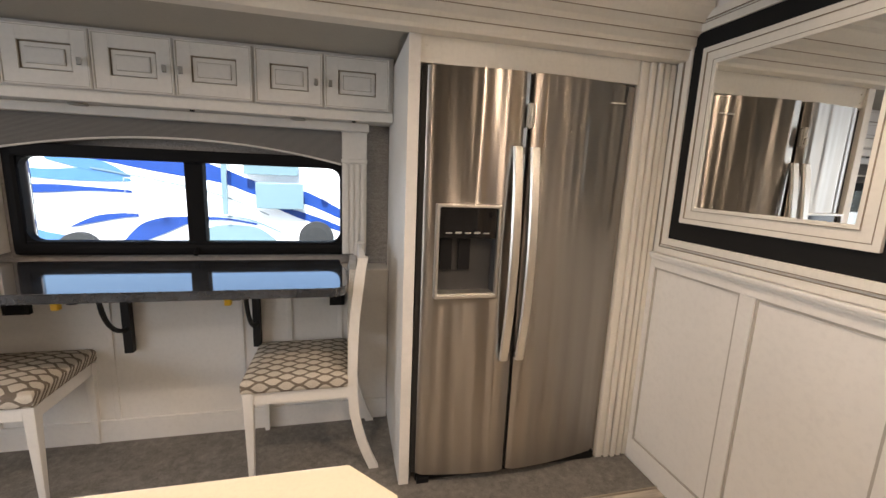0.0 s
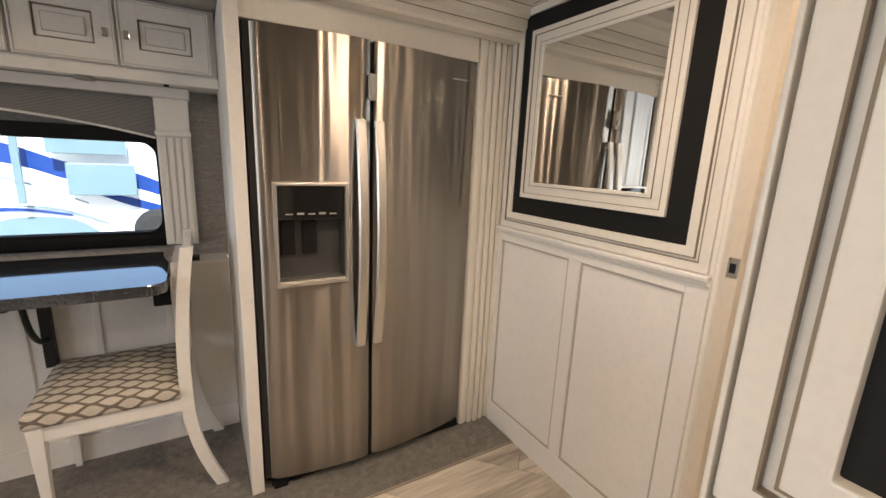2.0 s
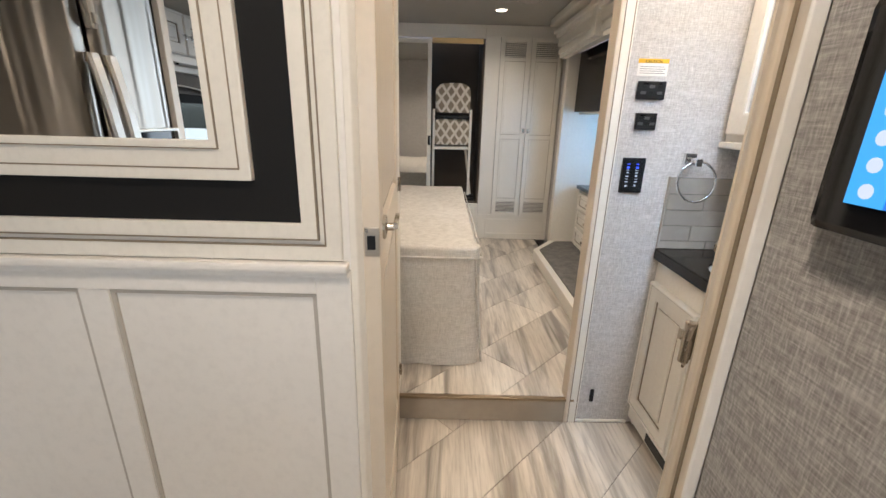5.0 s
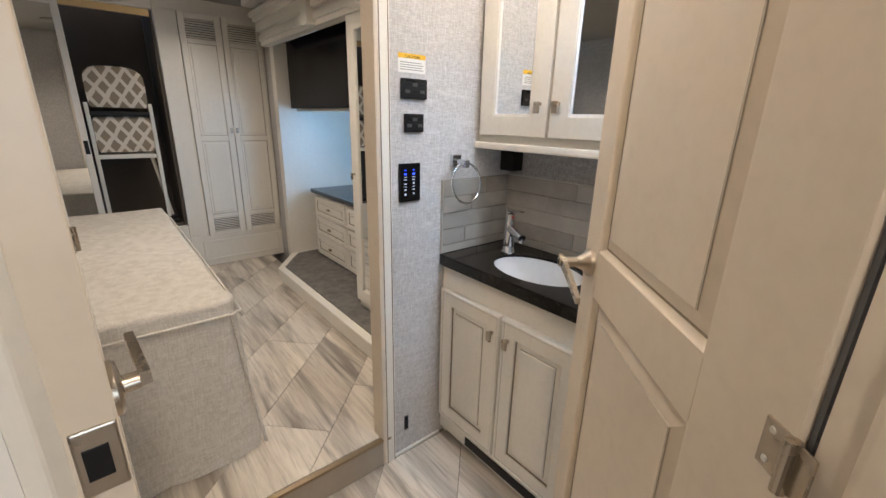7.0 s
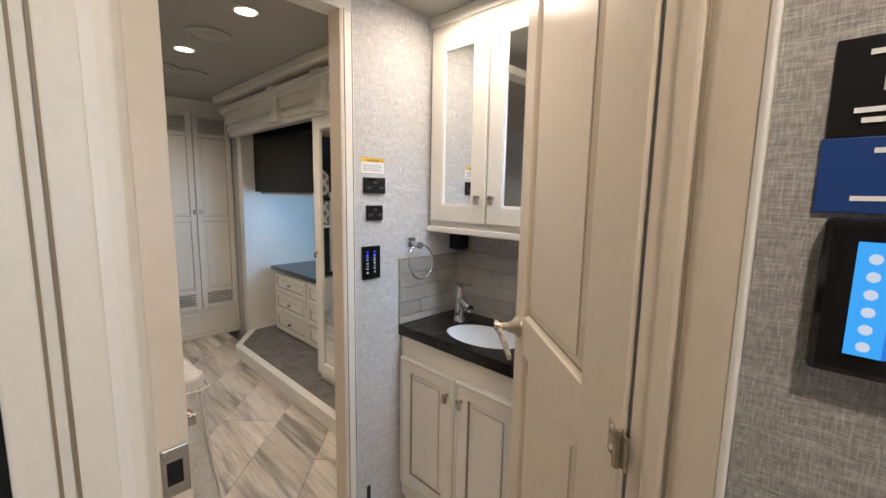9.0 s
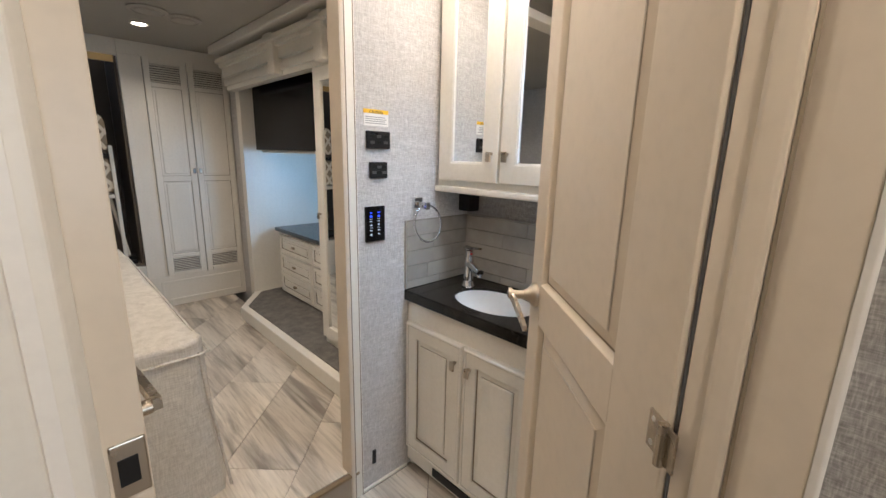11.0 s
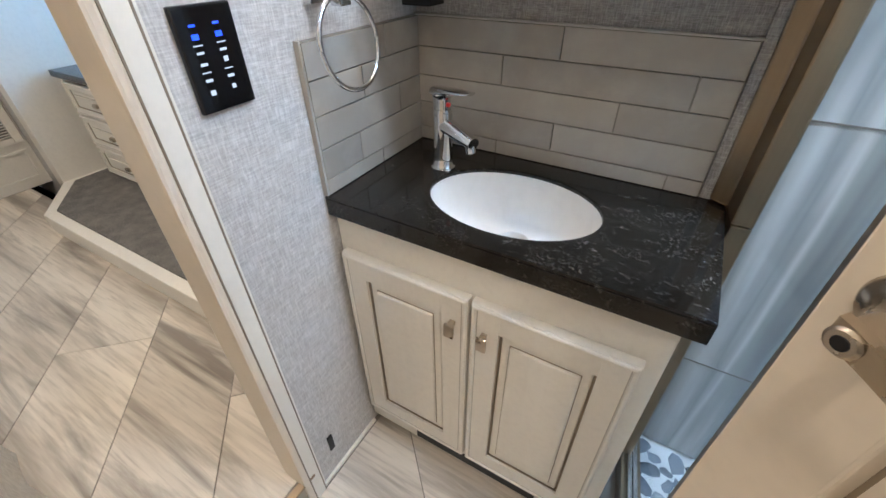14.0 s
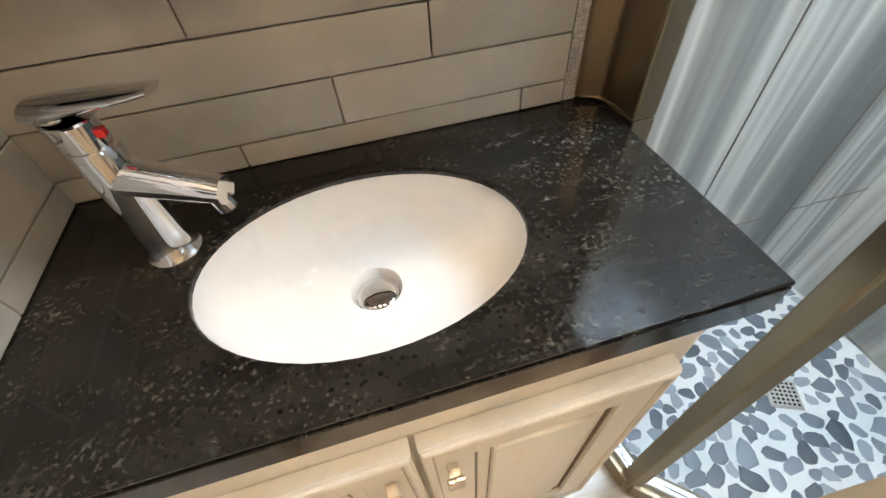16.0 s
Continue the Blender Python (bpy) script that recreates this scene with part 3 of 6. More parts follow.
# panelled mirror wall: rails, stiles, fields, frames
trim = built("wainscot_trim", box(XB - 0.010, XB + 0.001, 0.60, 1.60, 0.0, 0.115, 0.002), WHITE_LOW, "white shaker wainscot rails and stiles", "trim")
for a, b, c, d in ((0.60, 0.668, 0.115, 1.04), (1.072, 1.130, 0.115, 0.99), (1.556, 1.60, 0.115, 1.04), (0.668, 1.556, 0.99, 1.04)):
    part("rail", box(XB - 0.010, XB + 0.001, a, b, c, d, 0.002), WHITE_LOW, trim)
for a, b in ((0.668, 1.072), (1.130, 1.556)):
    # grey bead colour paints the soft shadow at the panel edge
    part("bead", frame_bm("x", 0, a, b, 0.115, 0.99, 0.009, XB - 0.006, XB + 0.001, 0.002), SOFT_GLAZE_SHADE, trim, "thin bead coloured as a soft shadow line")
part("chair_rail", box(XB - 0.030, XB + 0.001, 0.602, 1.60, 1.040, 1.058, 0.006), WHITE_LOW, trim, "moulded chair rail")
part("chair_rail", box(XB - 0.020, XB + 0.001, 0.602, 1.60, 1.026, 1.040, 0.005), WHITE_LOW, trim)
surround = built("panel_frame", stepped("x", 0.612, 1.572, 1.060, 2.035, [(0.0, 0.030, XB - 0.014, XB), (0.030, 0.012, XB - 0.010, XB), (0.042, 0.030, XB - 0.017, XB)]), WHITE, "stepped white moulding round a charcoal panel", "trim")
part("glaze_line", stepped("x", 0.612, 1.572, 1.060, 2.035, [(0.0285, 0.003, XB - 0.0145, XB), (0.0405, 0.003, XB - 0.0175, XB)], 0.0), GLAZE, surround, "brown glaze in the moulding")
part("panel", box(XB - 0.008, XB, 0.684, 1.500, 1.132, 1.963), CHARCOAL, surround, "charcoal recessed panel")

mir = thing("wall_mirror_framed", (XB - 0.01, 1.10, 1.20), "rectangular mirror in a wide antique-white frame hung on a charcoal panel", "mirror")
part("frame", stepped("x", 0.762, 1.443, 1.208, 1.895, [(0.0, 0.020, XB - 0.021, XB - 0.006), (0.018, 0.038, XB - 0.0155, XB - 0.006), (0.054, 0.014, XB - 0.019, XB - 0.006)]), WHITE, mir, "antique-white moulded frame")
part("glaze_line", stepped("x", 0.762, 1.443, 1.208, 1.895, [(0.0195, 0.002, XB - 0.0215, XB - 0.006), (0.053, 0.002, XB - 0.0195, XB - 0.006)], 0.0), GLAZE, mir, "brown glaze lines")
part("glass", box(XB - 0.0125, XB - 0.0085, 0.828, 1.377, 1.274, 1.829), MIRROR, mir, "silvered mirror glass")

# living room end wall, the same panelling
trim2 = built("wainscot_trim_end", box(0.648, 0.661, -1.84, 0.192, 0.0, 0.115, 0.002), WHITE_LOW, "white shaker wainscot rails and stiles", "trim")
for a, b, c, d in ((0.110, 0.192, 0.115, 0.98), (-0.50, -0.44, 0.115, 0.94), (-1.84, 0.110, 0.94, 0.98)):
    part("rail", box(0.650, 0.661, a, b, c, d, 0.002), WHITE_LOW, trim2)
part("chair_rail", box(0.632, 0.6505, -1.84, 0.192, 0.985, 1.005, 0.006), WHITE_LOW, trim2, "moulded chair rail")
surround2 = built("panel_frame_end", stepped("x", -1.30, 0.187, 1.012, 2.05, [(0.0, 0.035, 0.640, 0.661), (0.035, 0.016, 0.650, 0.661), (0.051, 0.034, 0.636, 0.661)]), WHITE, "stepped white moulding round a charcoal panel", "trim")
part("glaze_line", stepped("x", -1.30, 0.187, 1.012, 2.05, [(0.033, 0.003, 0.6395, 0.661), (0.0495, 0.003, 0.6355, 0.661)], 0.0), GLAZE, surround2, "brown glaze in the moulding")
part("panel", box(0.652, 0.660, -1.22, 0.104, 1.095, 1.967), CHARCOAL, surround2, "charcoal recessed panel")
built("corner_trim", box(0.641, 0.712, 0.1925, 0.199, 0, CEIL, 0.003), WHITE, "white corner moulding", "trim")

# door jambs and casings
jamb = built("door_jamb", prism([(1.0215, 0.120), (1.105, 0.100), (1.125, 0.132), (1.104, 0.142), (1.077, 0.150), (1.072, 0.153), (1.064, 0.160), (1.056, 0.1655), (1.048, 0.170), (1.0215, 0.1835)], 0, 2.06, 0.0015), CREAM, "cream door jamb with a moulded edge", "trim")
part("stop_bead", prism([(1.103, 0.141), (1.104, 0.146), (1.100, 0.1515), (1.092, 0.1555), (1.083, 0.159), (1.078, 0.1585), (1.0765, 0.152)], 0, 2.06, 0.0012), CREAM, jamb, "rounded cream stop bead")
part("glaze_line", prism([(1.0763, 0.1495), (1.0733, 0.1505), (1.0733, 0.1545), (1.0763, 0.1555)], 0, 2.06), GLAZE, jamb, "brown glaze in the groove")
part("edge_strip", prism([(1.0135, 0.1785), (1.0214, 0.1785), (1.0214, 0.1855), (1.0165, 0.1895), (1.0135, 0.1890)], 0, 2.06, 0.001), WHITE_LOW, jamb, "narrow white edge strip")
# grey filler strip, coloured as the shade in the open hinge gap
part("hinge_gap_shade", prism([(1.107, 0.090), (1.150, 0.085), (1.134, 0.118), (1.127, 0.126)], 0.0, 2.06), GAP_SHADE, jamb, "grey strip for the shade in the hinge gap")
post = built("jamb_post", prism([(1.452, 0.602), (1.452, 0.588), (1.470, 0.575), (1.494, 0.590), (1.494, 0.602)], 0, 2.06, 0.003), WHITE, "grey-white rounded jamb moulding", "trim")
built("door_header", box(1.0, 1.494, 0.12, 0.60, 2.06, CEIL), WHITE, "white header above the hall doorway", "trim")
case = built("bedroom_casing", box(XP - 0.014, XP + 0.075, -0.205, -0.172, 0.0, 2.03, 0.003), WHITE, "moulded white casing of the bedroom doorway", "trim")
part("casing_bead", box(XP - 0.018, XP + 0.058, -0.172, -0.153, 0.0, 2.03, 0.006), CREAM, case)
part("casing_bead", box(XP - 0.006, XP + 0.075, -0.216, -0.205, 0.0, 2.03, 0.003), WHITE, case)
part("casing_bead", box(XP - 0.014, XP + 0.075, -0.205, 0.60, 2.03, 2.07, 0.004), WHITE, case)
part("casing_bead", box(XP + 0.004, XP + 0.075, 0.600, 0.658, 0.0, 2.03, 0.003), WHITE, case)
for gy in (-0.2055, -0.1715):
    part("glaze_line", box(XP - 0.0182 if gy > -0.2 else XP - 0.0145, XP - 0.004, gy - 0.0015, gy + 0.0015, 0.0, 2.03), GLAZE, case, "brown glaze line")
built("floor_trim", box(XP - 0.010, XP + 0.001, -0.445, -0.205, 0.0, 0.010, 0.002), WHITE, "thin white trim at the partition's foot", "trim")

# crown moulding over the slide-out, swept along x
prof = [(1.585, 1.868), (1.520, 1.868), (1.512, 1.880), (1.512, 1.905), (1.500, 1.912), (1.492, 1.918), (1.492, 1.950), (1.482, 1.958), (1.470, 1.966), (1.470, 1.995), (1.452, 2.010), (1.425, 2.040), (1.425, 2.060), (1.400, 2.075), (1.400, 2.095), (1.585, 2.095)]
cr = bmesh.new()
ra, rb2 = [cr.verts.new((-2.4, y, z)) for y, z in prof], [cr.verts.new((1.440, y, z)) for y, z in prof]
cr.faces.new(ra), cr.faces.new(rb2[::-1])
for i in range(len(prof)):
    j = (i + 1) % len(prof)
    cr.faces.new((ra[i], rb2[i], rb2[j], ra[j]))
crown = built("crown_moulding", cr, WHITE, "stepped antique-white crown moulding", "trim")
for y, z in ((1.511, 1.9075), (1.4915, 1.953), (1.4695, 1.998)):
    part("glaze_line", box(-2.4, 1.440, y - 0.0025, y + 0.006, z - 0.003, z + 0.003), GLAZE, crown, "brown glaze line")
built("ceiling_cove", prism([(-2.4, 1.40), (1.45, 1.40), (1.45, 1.56), (-2.4, 1.56)], 2.096, CEIL), WHITE, "white cove above the crown", "trim")


def panel_door(name, parent, m, w, h, material, stile=0.055, depth=0.020, lip=0.010, label=""):
    """A framed cabinet door, front towards local -y, lower corner at the origin of m."""
    d = part(name, box(0.003, w - 0.003, -depth * 0.35, -0.0005, 0.003, h - 0.003, 0, m), GLAZE, parent, label or "brown glaze shows in the door's grooves")
    for a, b in ((0, stile), (w - stile, w)):
        part("stile", box(a, b, -depth, -0.0008, 0, h, 0.0008, m), material, d)
    for a, b in ((0, stile), (h - stile, h)):
        part("rail", box(stile, w - stile, -depth + 0.0002, -0.0008, a, b, 0.0006, m), material, d)
    if lip:
        ring, rings = bmesh.new(), []
        for k, y in ((-0.0005, -0.001), (-0.0005, -depth * 0.8), (lip * 0.25, -depth - 0.003), (lip * 0.55, -depth - 0.0045), (lip * 0.85, -depth - 0.0038), (lip, -depth + 0.001)):
            rings.append([ring.verts.new(m @ Vector(v)) for v in ((k, y, k), (w - k, y, k), (w - k, y, h - k), (k, y, h - k))])
        for r0, r1 in zip(rings, rings[1:]):
            for k in range(4):
                ring.faces.new((r0[k], r0[(k + 1) % 4], r1[(k + 1) % 4], r1[k]))
        part("edge_bead", ring, material, d, "rounded moulded edge")
        gl = bmesh.new()
        for c in ((lip, w - lip, h - lip - 0.002, h - lip), (lip, w - lip, lip, lip + 0.002), (lip, lip + 0.002, lip + 0.002, h - lip - 0.002), (w - lip - 0.002, w - lip, lip + 0.002, h - lip - 0.002)):
            add_box(gl, c[0], c[1], -depth - 0.0004, -depth + 0.002, c[2], c[3], 0, m)
        part("glaze_line", gl, SOFT_GLAZE_SHADE, d, "faint glaze line")
    g = 0.005
    fld = part("raised_panel", box(stile + g, w - stile - g, -depth * 0.62, -depth * 0.2, stile + g, h - stile - g, 0.004, m), material, d)
    ins = [(stile + 0.0006, depth * 0.70, 0.0024)] + ([(stile + 0.0225, depth * 0.66, 0.0022)] if h - 2 * stile > 0.08 else [])
    for k, dp, lw in ins:
        gl = bmesh.new()
        for c in ((k, w - k, k, k + lw), (k, w - k, h - k - lw, h - k), (k, k + lw, k + lw, h - k - lw), (w - k - lw, w - k, k + lw, h - k - lw)):
            add_box(gl, c[0], c[1], -dp, -depth * 0.3, c[2], c[3], 0, m)
        part("glaze_line", gl, GLAZE, d, "brown glaze line")
    if h - 2 * stile > 0.08:
        part("raised_field", box(stile + 0.024, w - stile - 0.024, -depth * 0.95, -depth * 0.5, stile + 0.024, h - stile - 0.024, 0.006, m), material, d)
    return d


def tab_knob(parent, m, material, k=1.0):
    """A small square tab pull on a post, outward local -y."""
    m = m @ Matrix.Diagonal((k, 1, k, 1))
    bm = add_box(bmesh.new(), -0.007, 0.007, -0.016, 0, 0.004, 0.014, 0.002, m)
    add_box(bm, -0.011, 0.011, -0.022, -0.015, -0.020, 0.016, 0.003, m)
    return part("knob", bm, material, parent, "small satin nickel tab pull")


FACE_PY = Matrix.Rotation(math.pi, 4, "Z")     # turns a front to face +y
FACE_NX = Matrix.Rotation(-math.pi / 2, 4, "Z")  # turns a front to face -x


# ---------------------------------------------------------------- fridge
fr = thing("refrigerator", (0.80, 1.9, 0.01), "stainless steel side-by-side refrigerator with a dispenser in the freezer door", "refrigerator")
part("cabinet", box(0.352, 1.262, 1.60, 2.24, 0.05, 1.745, 0.006), BLACK, fr, "black painted body")
part("grille", add_box(box(0.36, 1.255, 1.585, 1.62, 0.012, 0.050, 0.004), 0.365, 0.42, 1.565, 1.60, 0.012, 0.040, 0.003), BLACK, fr, "black toe grille with feet")


def front_y(x):
    return 1.530 + 0.055 * ((x - 0.765) / 0.46) ** 2


def bowed_door(x0, x1, z0, z1, hole=None):
    """A door with a gently bowed front, its edges rounded; a hole is left for the dispenser."""
    bm = bmesh.new()
    xs = [x0 + (x1 - x0) * i / 16 for i in range(17)]
    zs = [z0, z1]
    if hole:
        xs = sorted(set([x for x in xs if not (hole[0] - 0.012 < x < hole[0] + 0.012 or hole[1] - 0.012 < x < hole[1] + 0.012)] + [hole[0], hole[1]]))
        zs = [z0, hole[2], hole[3], z1]
    fv = [[bm.verts.new((x, front_y(x) + (0.012 if i in (0, len(xs) - 1) else 0.0), z)) for z in zs] for i, x in enumerate(xs)]
    bv = [[bm.verts.new((x, 1.598, z)) for z in zs] for x in xs]
    for i in range(len(xs) - 1):
        for k in range(len(zs) - 1):
            inside = hole and k == 1 and hole[0] - 1e-6 <= xs[i] and xs[i + 1] <= hole[1] + 1e-6
            if not inside:
                bm.faces.new((fv[i][k], fv[i + 1][k], fv[i + 1][k + 1], fv[i][k + 1]))
                bm.faces.new((bv[i][k + 1], bv[i + 1][k + 1], bv[i + 1][k], bv[i][k]))
        bm.faces.new((fv[i][0], bv[i][0], bv[i + 1][0], fv[i + 1][0]))
        bm.faces.new((fv[i][-1], fv[i + 1][-1], bv[i + 1][-1], bv[i][-1]))
    for k in range(len(zs) - 1):
        bm.faces.new((fv[0][k], fv[0][k + 1], bv[0][k + 1], bv[0][k]))
        bm.faces.new((fv[-1][k], bv[-1][k], bv[-1][k + 1], fv[-1][k + 1]))
    return bm


DX0, DX1, DZ0, DZ1 = 0.408, 0.662, 0.880, 1.250
left_door = part("freezer_door", bowed_door(0.360, 0.755, 0.055, 1.765, (DX0, DX1, DZ0, DZ1)), STEEL, fr, "brushed steel freezer door", True)
right_door = part("fridge_door", bowed_door(0.771, 1.262, 0.055, 1.765), STEEL, fr, "brushed steel fridge door", True)
part("gasket", box(0.754, 0.772, 1.565, 1.60, 0.055, 1.765), RUBBER, fr, "black door gap")
part("gasket", box(0.338, 0.361, 1.590, 1.62, 0.055, 1.765), RUBBER, fr, "black door gap")
disp = part("dispenser_frame", frame_bm("y", 0, DX0 - 0.005, DX1 + 0.005, DZ0 - 0.005, DZ1 + 0.005, 0.012, 1.522, 1.56, 0.003), STEEL_BRIGHT, left_door, "bright steel dispenser surround")
part("control_panel", box(DX0 + 0.006, DX1 - 0.006, 1.537, 1.560, 1.120, DZ1 - 0.006, 0.002), BLACK_GLOSS, left_door, "gloss black control panel")
for i in range(5):
    part("control_mark", box(DX0 + 0.035 + i * 0.039, DX0 + 0.060 + i * 0.039, 1.5355, 1.5375, 1.139, 1.144 + 0.003 * (i % 2)), SPEAKER, left_door, "pale control legend")
for c in ((DX0, DX1, 1.590, 1.597, DZ0, 1.13), (DX0, DX0 + 0.008, 1.54, 1.597, DZ0, 1.13), (DX1 - 0.008, DX1, 1.54, 1.597, DZ0, 1.13)):
    part("niche", box(*c), NICHE, left_door, "grey dispenser niche")
part("drip_tray", box(DX0 + 0.006, DX1 - 0.006, 1.536, 1.594, DZ0 + 0.004, DZ0 + 0.014, 0.002), STEEL_BRIGHT, left_door, "brushed drip tray")
for px in (0.455, 0.532):
    part("paddle", box(px - 0.026, px + 0.026, 1.570, 1.582, 0.985, 1.115, 0.004), BLACK, left_door, "dark paddle")
for hx, d in ((0.712, left_door), (0.784, right_door)):
    hb = bmesh.new()
    n = 14
    for i in range(n):
        za, zb = 0.600 + 0.885 * i / n, 0.600 + 0.885 * (i + 1) / n
        bow = [0.040 * (1 - (2 * (z - 0.600) / 0.885 - 1) ** 2) for z in (za, zb)]
        vs = []
        for z, bo in zip((za, zb), bow):
            y = 1.515 - bo
            vs.append([hb.verts.new(p) for p in ((hx - 0.021, y, z), (hx - 0.015, y - 0.008, z), (hx + 0.015, y - 0.008, z), (hx + 0.021, y, z), (hx + 0.014, y + 0.014, z), (hx - 0.014, y + 0.014, z))])
        for k in range(6):
            hb.faces.new((vs[0][k], vs[0][(k + 1) % 6], vs[1][(k + 1) % 6], vs[1][k]))
    bmesh.ops.remove_doubles(hb, verts=hb.verts, dist=0.0004)
    bmesh.ops.holes_fill(hb, edges=[e for e in hb.edges if e.is_boundary])
    for z in (0.612, 1.472):
        add_box(hb, hx - 0.014, hx + 0.014, 1.505, 1.548, z - 0.014, z + 0.014, 0.003)
    part("handle", hb, STEEL_BRIGHT, d, "bowed brushed steel handle")
part("latch", add_box(box(0.742, 0.772, 1.507, 1.534, 1.555, 1.650, 0.012), 0.748, 0.766, 1.500, 1.510, 1.57, 1.60, 0.004), SPEAKER, fr, "pale travel latch clipped over the door gap")
part("badge", add_box(box(1.122, 1.160, 1.5555, 1.5600, 1.682, 1.688), 1.166, 1.200, 1.563, 1.5670, 1.684, 1.690), STEEL_BRIGHT, right_door, "small bright maker's badge")

enc = thing("fridge_surround", (0.80, 1.9, 0.0), "antique-white fridge enclosure with a plain header and fluted stile", "cabinet")
part("side_panel", box(0.285, 0.330, 1.572, 2.24, 0.012, 1.866, 0.003), WHITE_LOW, enc, "white side panel")
part("header", box(0.330, 1.262, 1.584, 1.61, 1.772, 1.868, 0.002), WHITE, enc)
stl = part("stile", box(1.268, 1.440, 1.590, 1.62, 0.012, 1.868, 0.002), WHITE, enc, "fluted antique-white stile")
for x0, x1, y in ((1.268, 1.302, 1.580), (1.312, 1.336, 1.574), (1.346, 1.370, 1.570), (1.380, 1.404, 1.574), (1.414, 1.440, 1.580)):
    part("flute", box(x0, x1, y, 1.5895, 0.013, 1.867, 0.005), WHITE, stl)
for z in (1.835, 1.795):
    part("screw_cap", rod((0.352, 1.5842, z), (0.352, 1.580, z), 0.006), WHITE, enc)

# ---------------------------------------------------------------- overhead cabinets, valance, dinette window
CAB = [(-1.25, -0.945, 1), (-0.94, -0.645, 1), (-0.64, -0.338, 0), (-0.328, -0.040, 1), (-0.034, 0.262, 0)]
for n, (spans, x0, x1) in enumerate((((CAB[3], CAB[4]), -0.333, 0.283), ((CAB[1], CAB[2]), -0.943, -0.334), ((CAB[0], (-1.555, -1.255, 0)), -1.56, -0.944), (((-2.16, -1.87, 1), (-1.865, -1.565, 0)), -2.17, -1.561))):
    oc = thing("overhead_cabinet", ((x0 + x1) / 2, 2.15, 1.60), "antique-white two-door overhead cabinet with raised panels", "cabinet", "overhead cabinets above the window")
    part("body", box(x0 + 0.0005, x1 - 0.0005, 2.058, 2.259, 1.603, 1.893), WHITE_LOW, oc)
    for a, b, right in sorted(spans):
        d = panel_door("door", oc, pose(a, 2.058, 1.648), b - a, 0.232, WHITE_LOW, 0.062, 0.020, 0.008)
        tab_knob(d, pose(b - 0.028 if right else a + 0.028, 2.036, 1.752), CHROME, 0.85)
rail = built("cabinet_light_rail", box(-2.17, 0.283, 2.040, 2.059, 1.600, 1.640, 0.003), WHITE_LOW, "white rail below the overhead cabinets", "trim")
for x in (-1.05, -0.16):
    pl = tagged(part("puck_light", lathe([(0.034, 0.0), (0.036, -0.006), (0.028, -0.010), (0.0, -0.010)][:3], 24, pose(x, 2.13, 1.602)), SPEAKER), "small round puck light under the cabinet", "light", "puck lights")
for x in (-0.60, 0.10):
    tagged(part("cabinet_screw_cover", lathe([(0.010, 0.0), (0.010, -0.006), (0.006, -0.008)], 14, pose(x, 2.09, 1.602)), BLACK), "small black catch under the cabinet", "fitting", "cabinet catches")

val = thing("window_valance", (-0.65, 2.2, 1.39), "grey ribbed valance with white fluted posts and arched hem", "valance")
part("top_board", box(-1.60, 0.175, 2.15, 2.258, 1.560, 1.600, 0.003), WHITE_LOW, val, "white top board")
vb = bmesh.new()
n = 24
for i in range(n):
    xa, xb = -1.44 + 1.48 * i / n, -1.44 + 1.48 * (i + 1) / n
    za, zb = (1.395 + 0.085 * (1 - (2 * (x + 1.44) / 1.48 - 1) ** 2) for x in (xa, xb))
    q = [vb.verts.new(p) for p in ((xa, 2.195, za), (xb, 2.195, zb), (xb, 2.195, 1.562), (xa, 2.195, 1.562), (xa, 2.215, za), (xb, 2.215, zb), (xb, 2.215, 1.562), (xa, 2.215, 1.562))]
    for f in ((0, 1, 2, 3), (5, 4, 7, 6), (1, 0, 4, 5)):
        vb.faces.new([q[k] for k in f])
bmesh.ops.remove_doubles(vb, verts=vb.verts, dist=0.0004)
RIB, rt, rbs = nodes_of("ribbed_grey_cloth", 0.8)
wv = node(rt, "ShaderNodeTexWave", Scale=60.0)
wv.bands_direction = "Z"
rt.links.new(coords(rt), wv.inputs[0])
rt.links.new(ramp(rt, wv.outputs["Fac"], [(0.2, (0.10, 0.10, 0.10)), (0.8, (0.27, 0.26, 0.25))]), rbs.inputs["Base Color"])
bump(rt, rbs, wv.outputs["Fac"], 0.5, 0.002)
part("pleated_cloth", vb, RIB, val, "grey ribbed cloth with an arched hem")
part("piping", tube([(-1.44 + 1.48 * i / 24, 2.192, 1.395 + 0.085 * (1 - (2 * i / 24 - 1) ** 2)) for i in range(25)], 0.005), WHITE_LOW, val, "white piped hem")
for x in (-1.51, 0.105):
    sp = part("side_post", box(x - 0.062, x + 0.062, 2.185, 2.258, 0.93, 1.562, 0.003), WHITE_LOW, val, "fluted white side post")
    for k in (-0.040, -0.013, 0.014, 0.041):
        part("flute", box(x + k - 0.010, x + k + 0.010, 2.176, 2.1845, 0.935, 1.40, 0.003), WHITE_LOW, sp)
    part("collar", box(x - 0.066, x + 0.066, 2.172, 2.1846, 1.405, 1.425, 0.004), WHITE_LOW, sp)

INK = paint("black_window_frame", (0.006, 0.006, 0.007), 0.6, 0.1, 90, 0.0)
INK.node_tree.nodes["Principled BSDF"].inputs["Specular IOR Level"].default_value = 0.15
win = built("window_1", frame_bm("y", 0, -1.42, 0.085, 0.918, 1.43, 0.055, 2.225, 2.30, 0.018), INK, "black-framed sliding dinette window", "window")
part("mullion", box(-0.700, -0.620, 2.235, 2.30, 0.955, 1.385, 0.006), INK, win, "black centre mullion")
part("track", box(-1.37, 0.05, 2.232, 2.29, 0.955, 0.985, 0.003), INK, win, "black lower track")
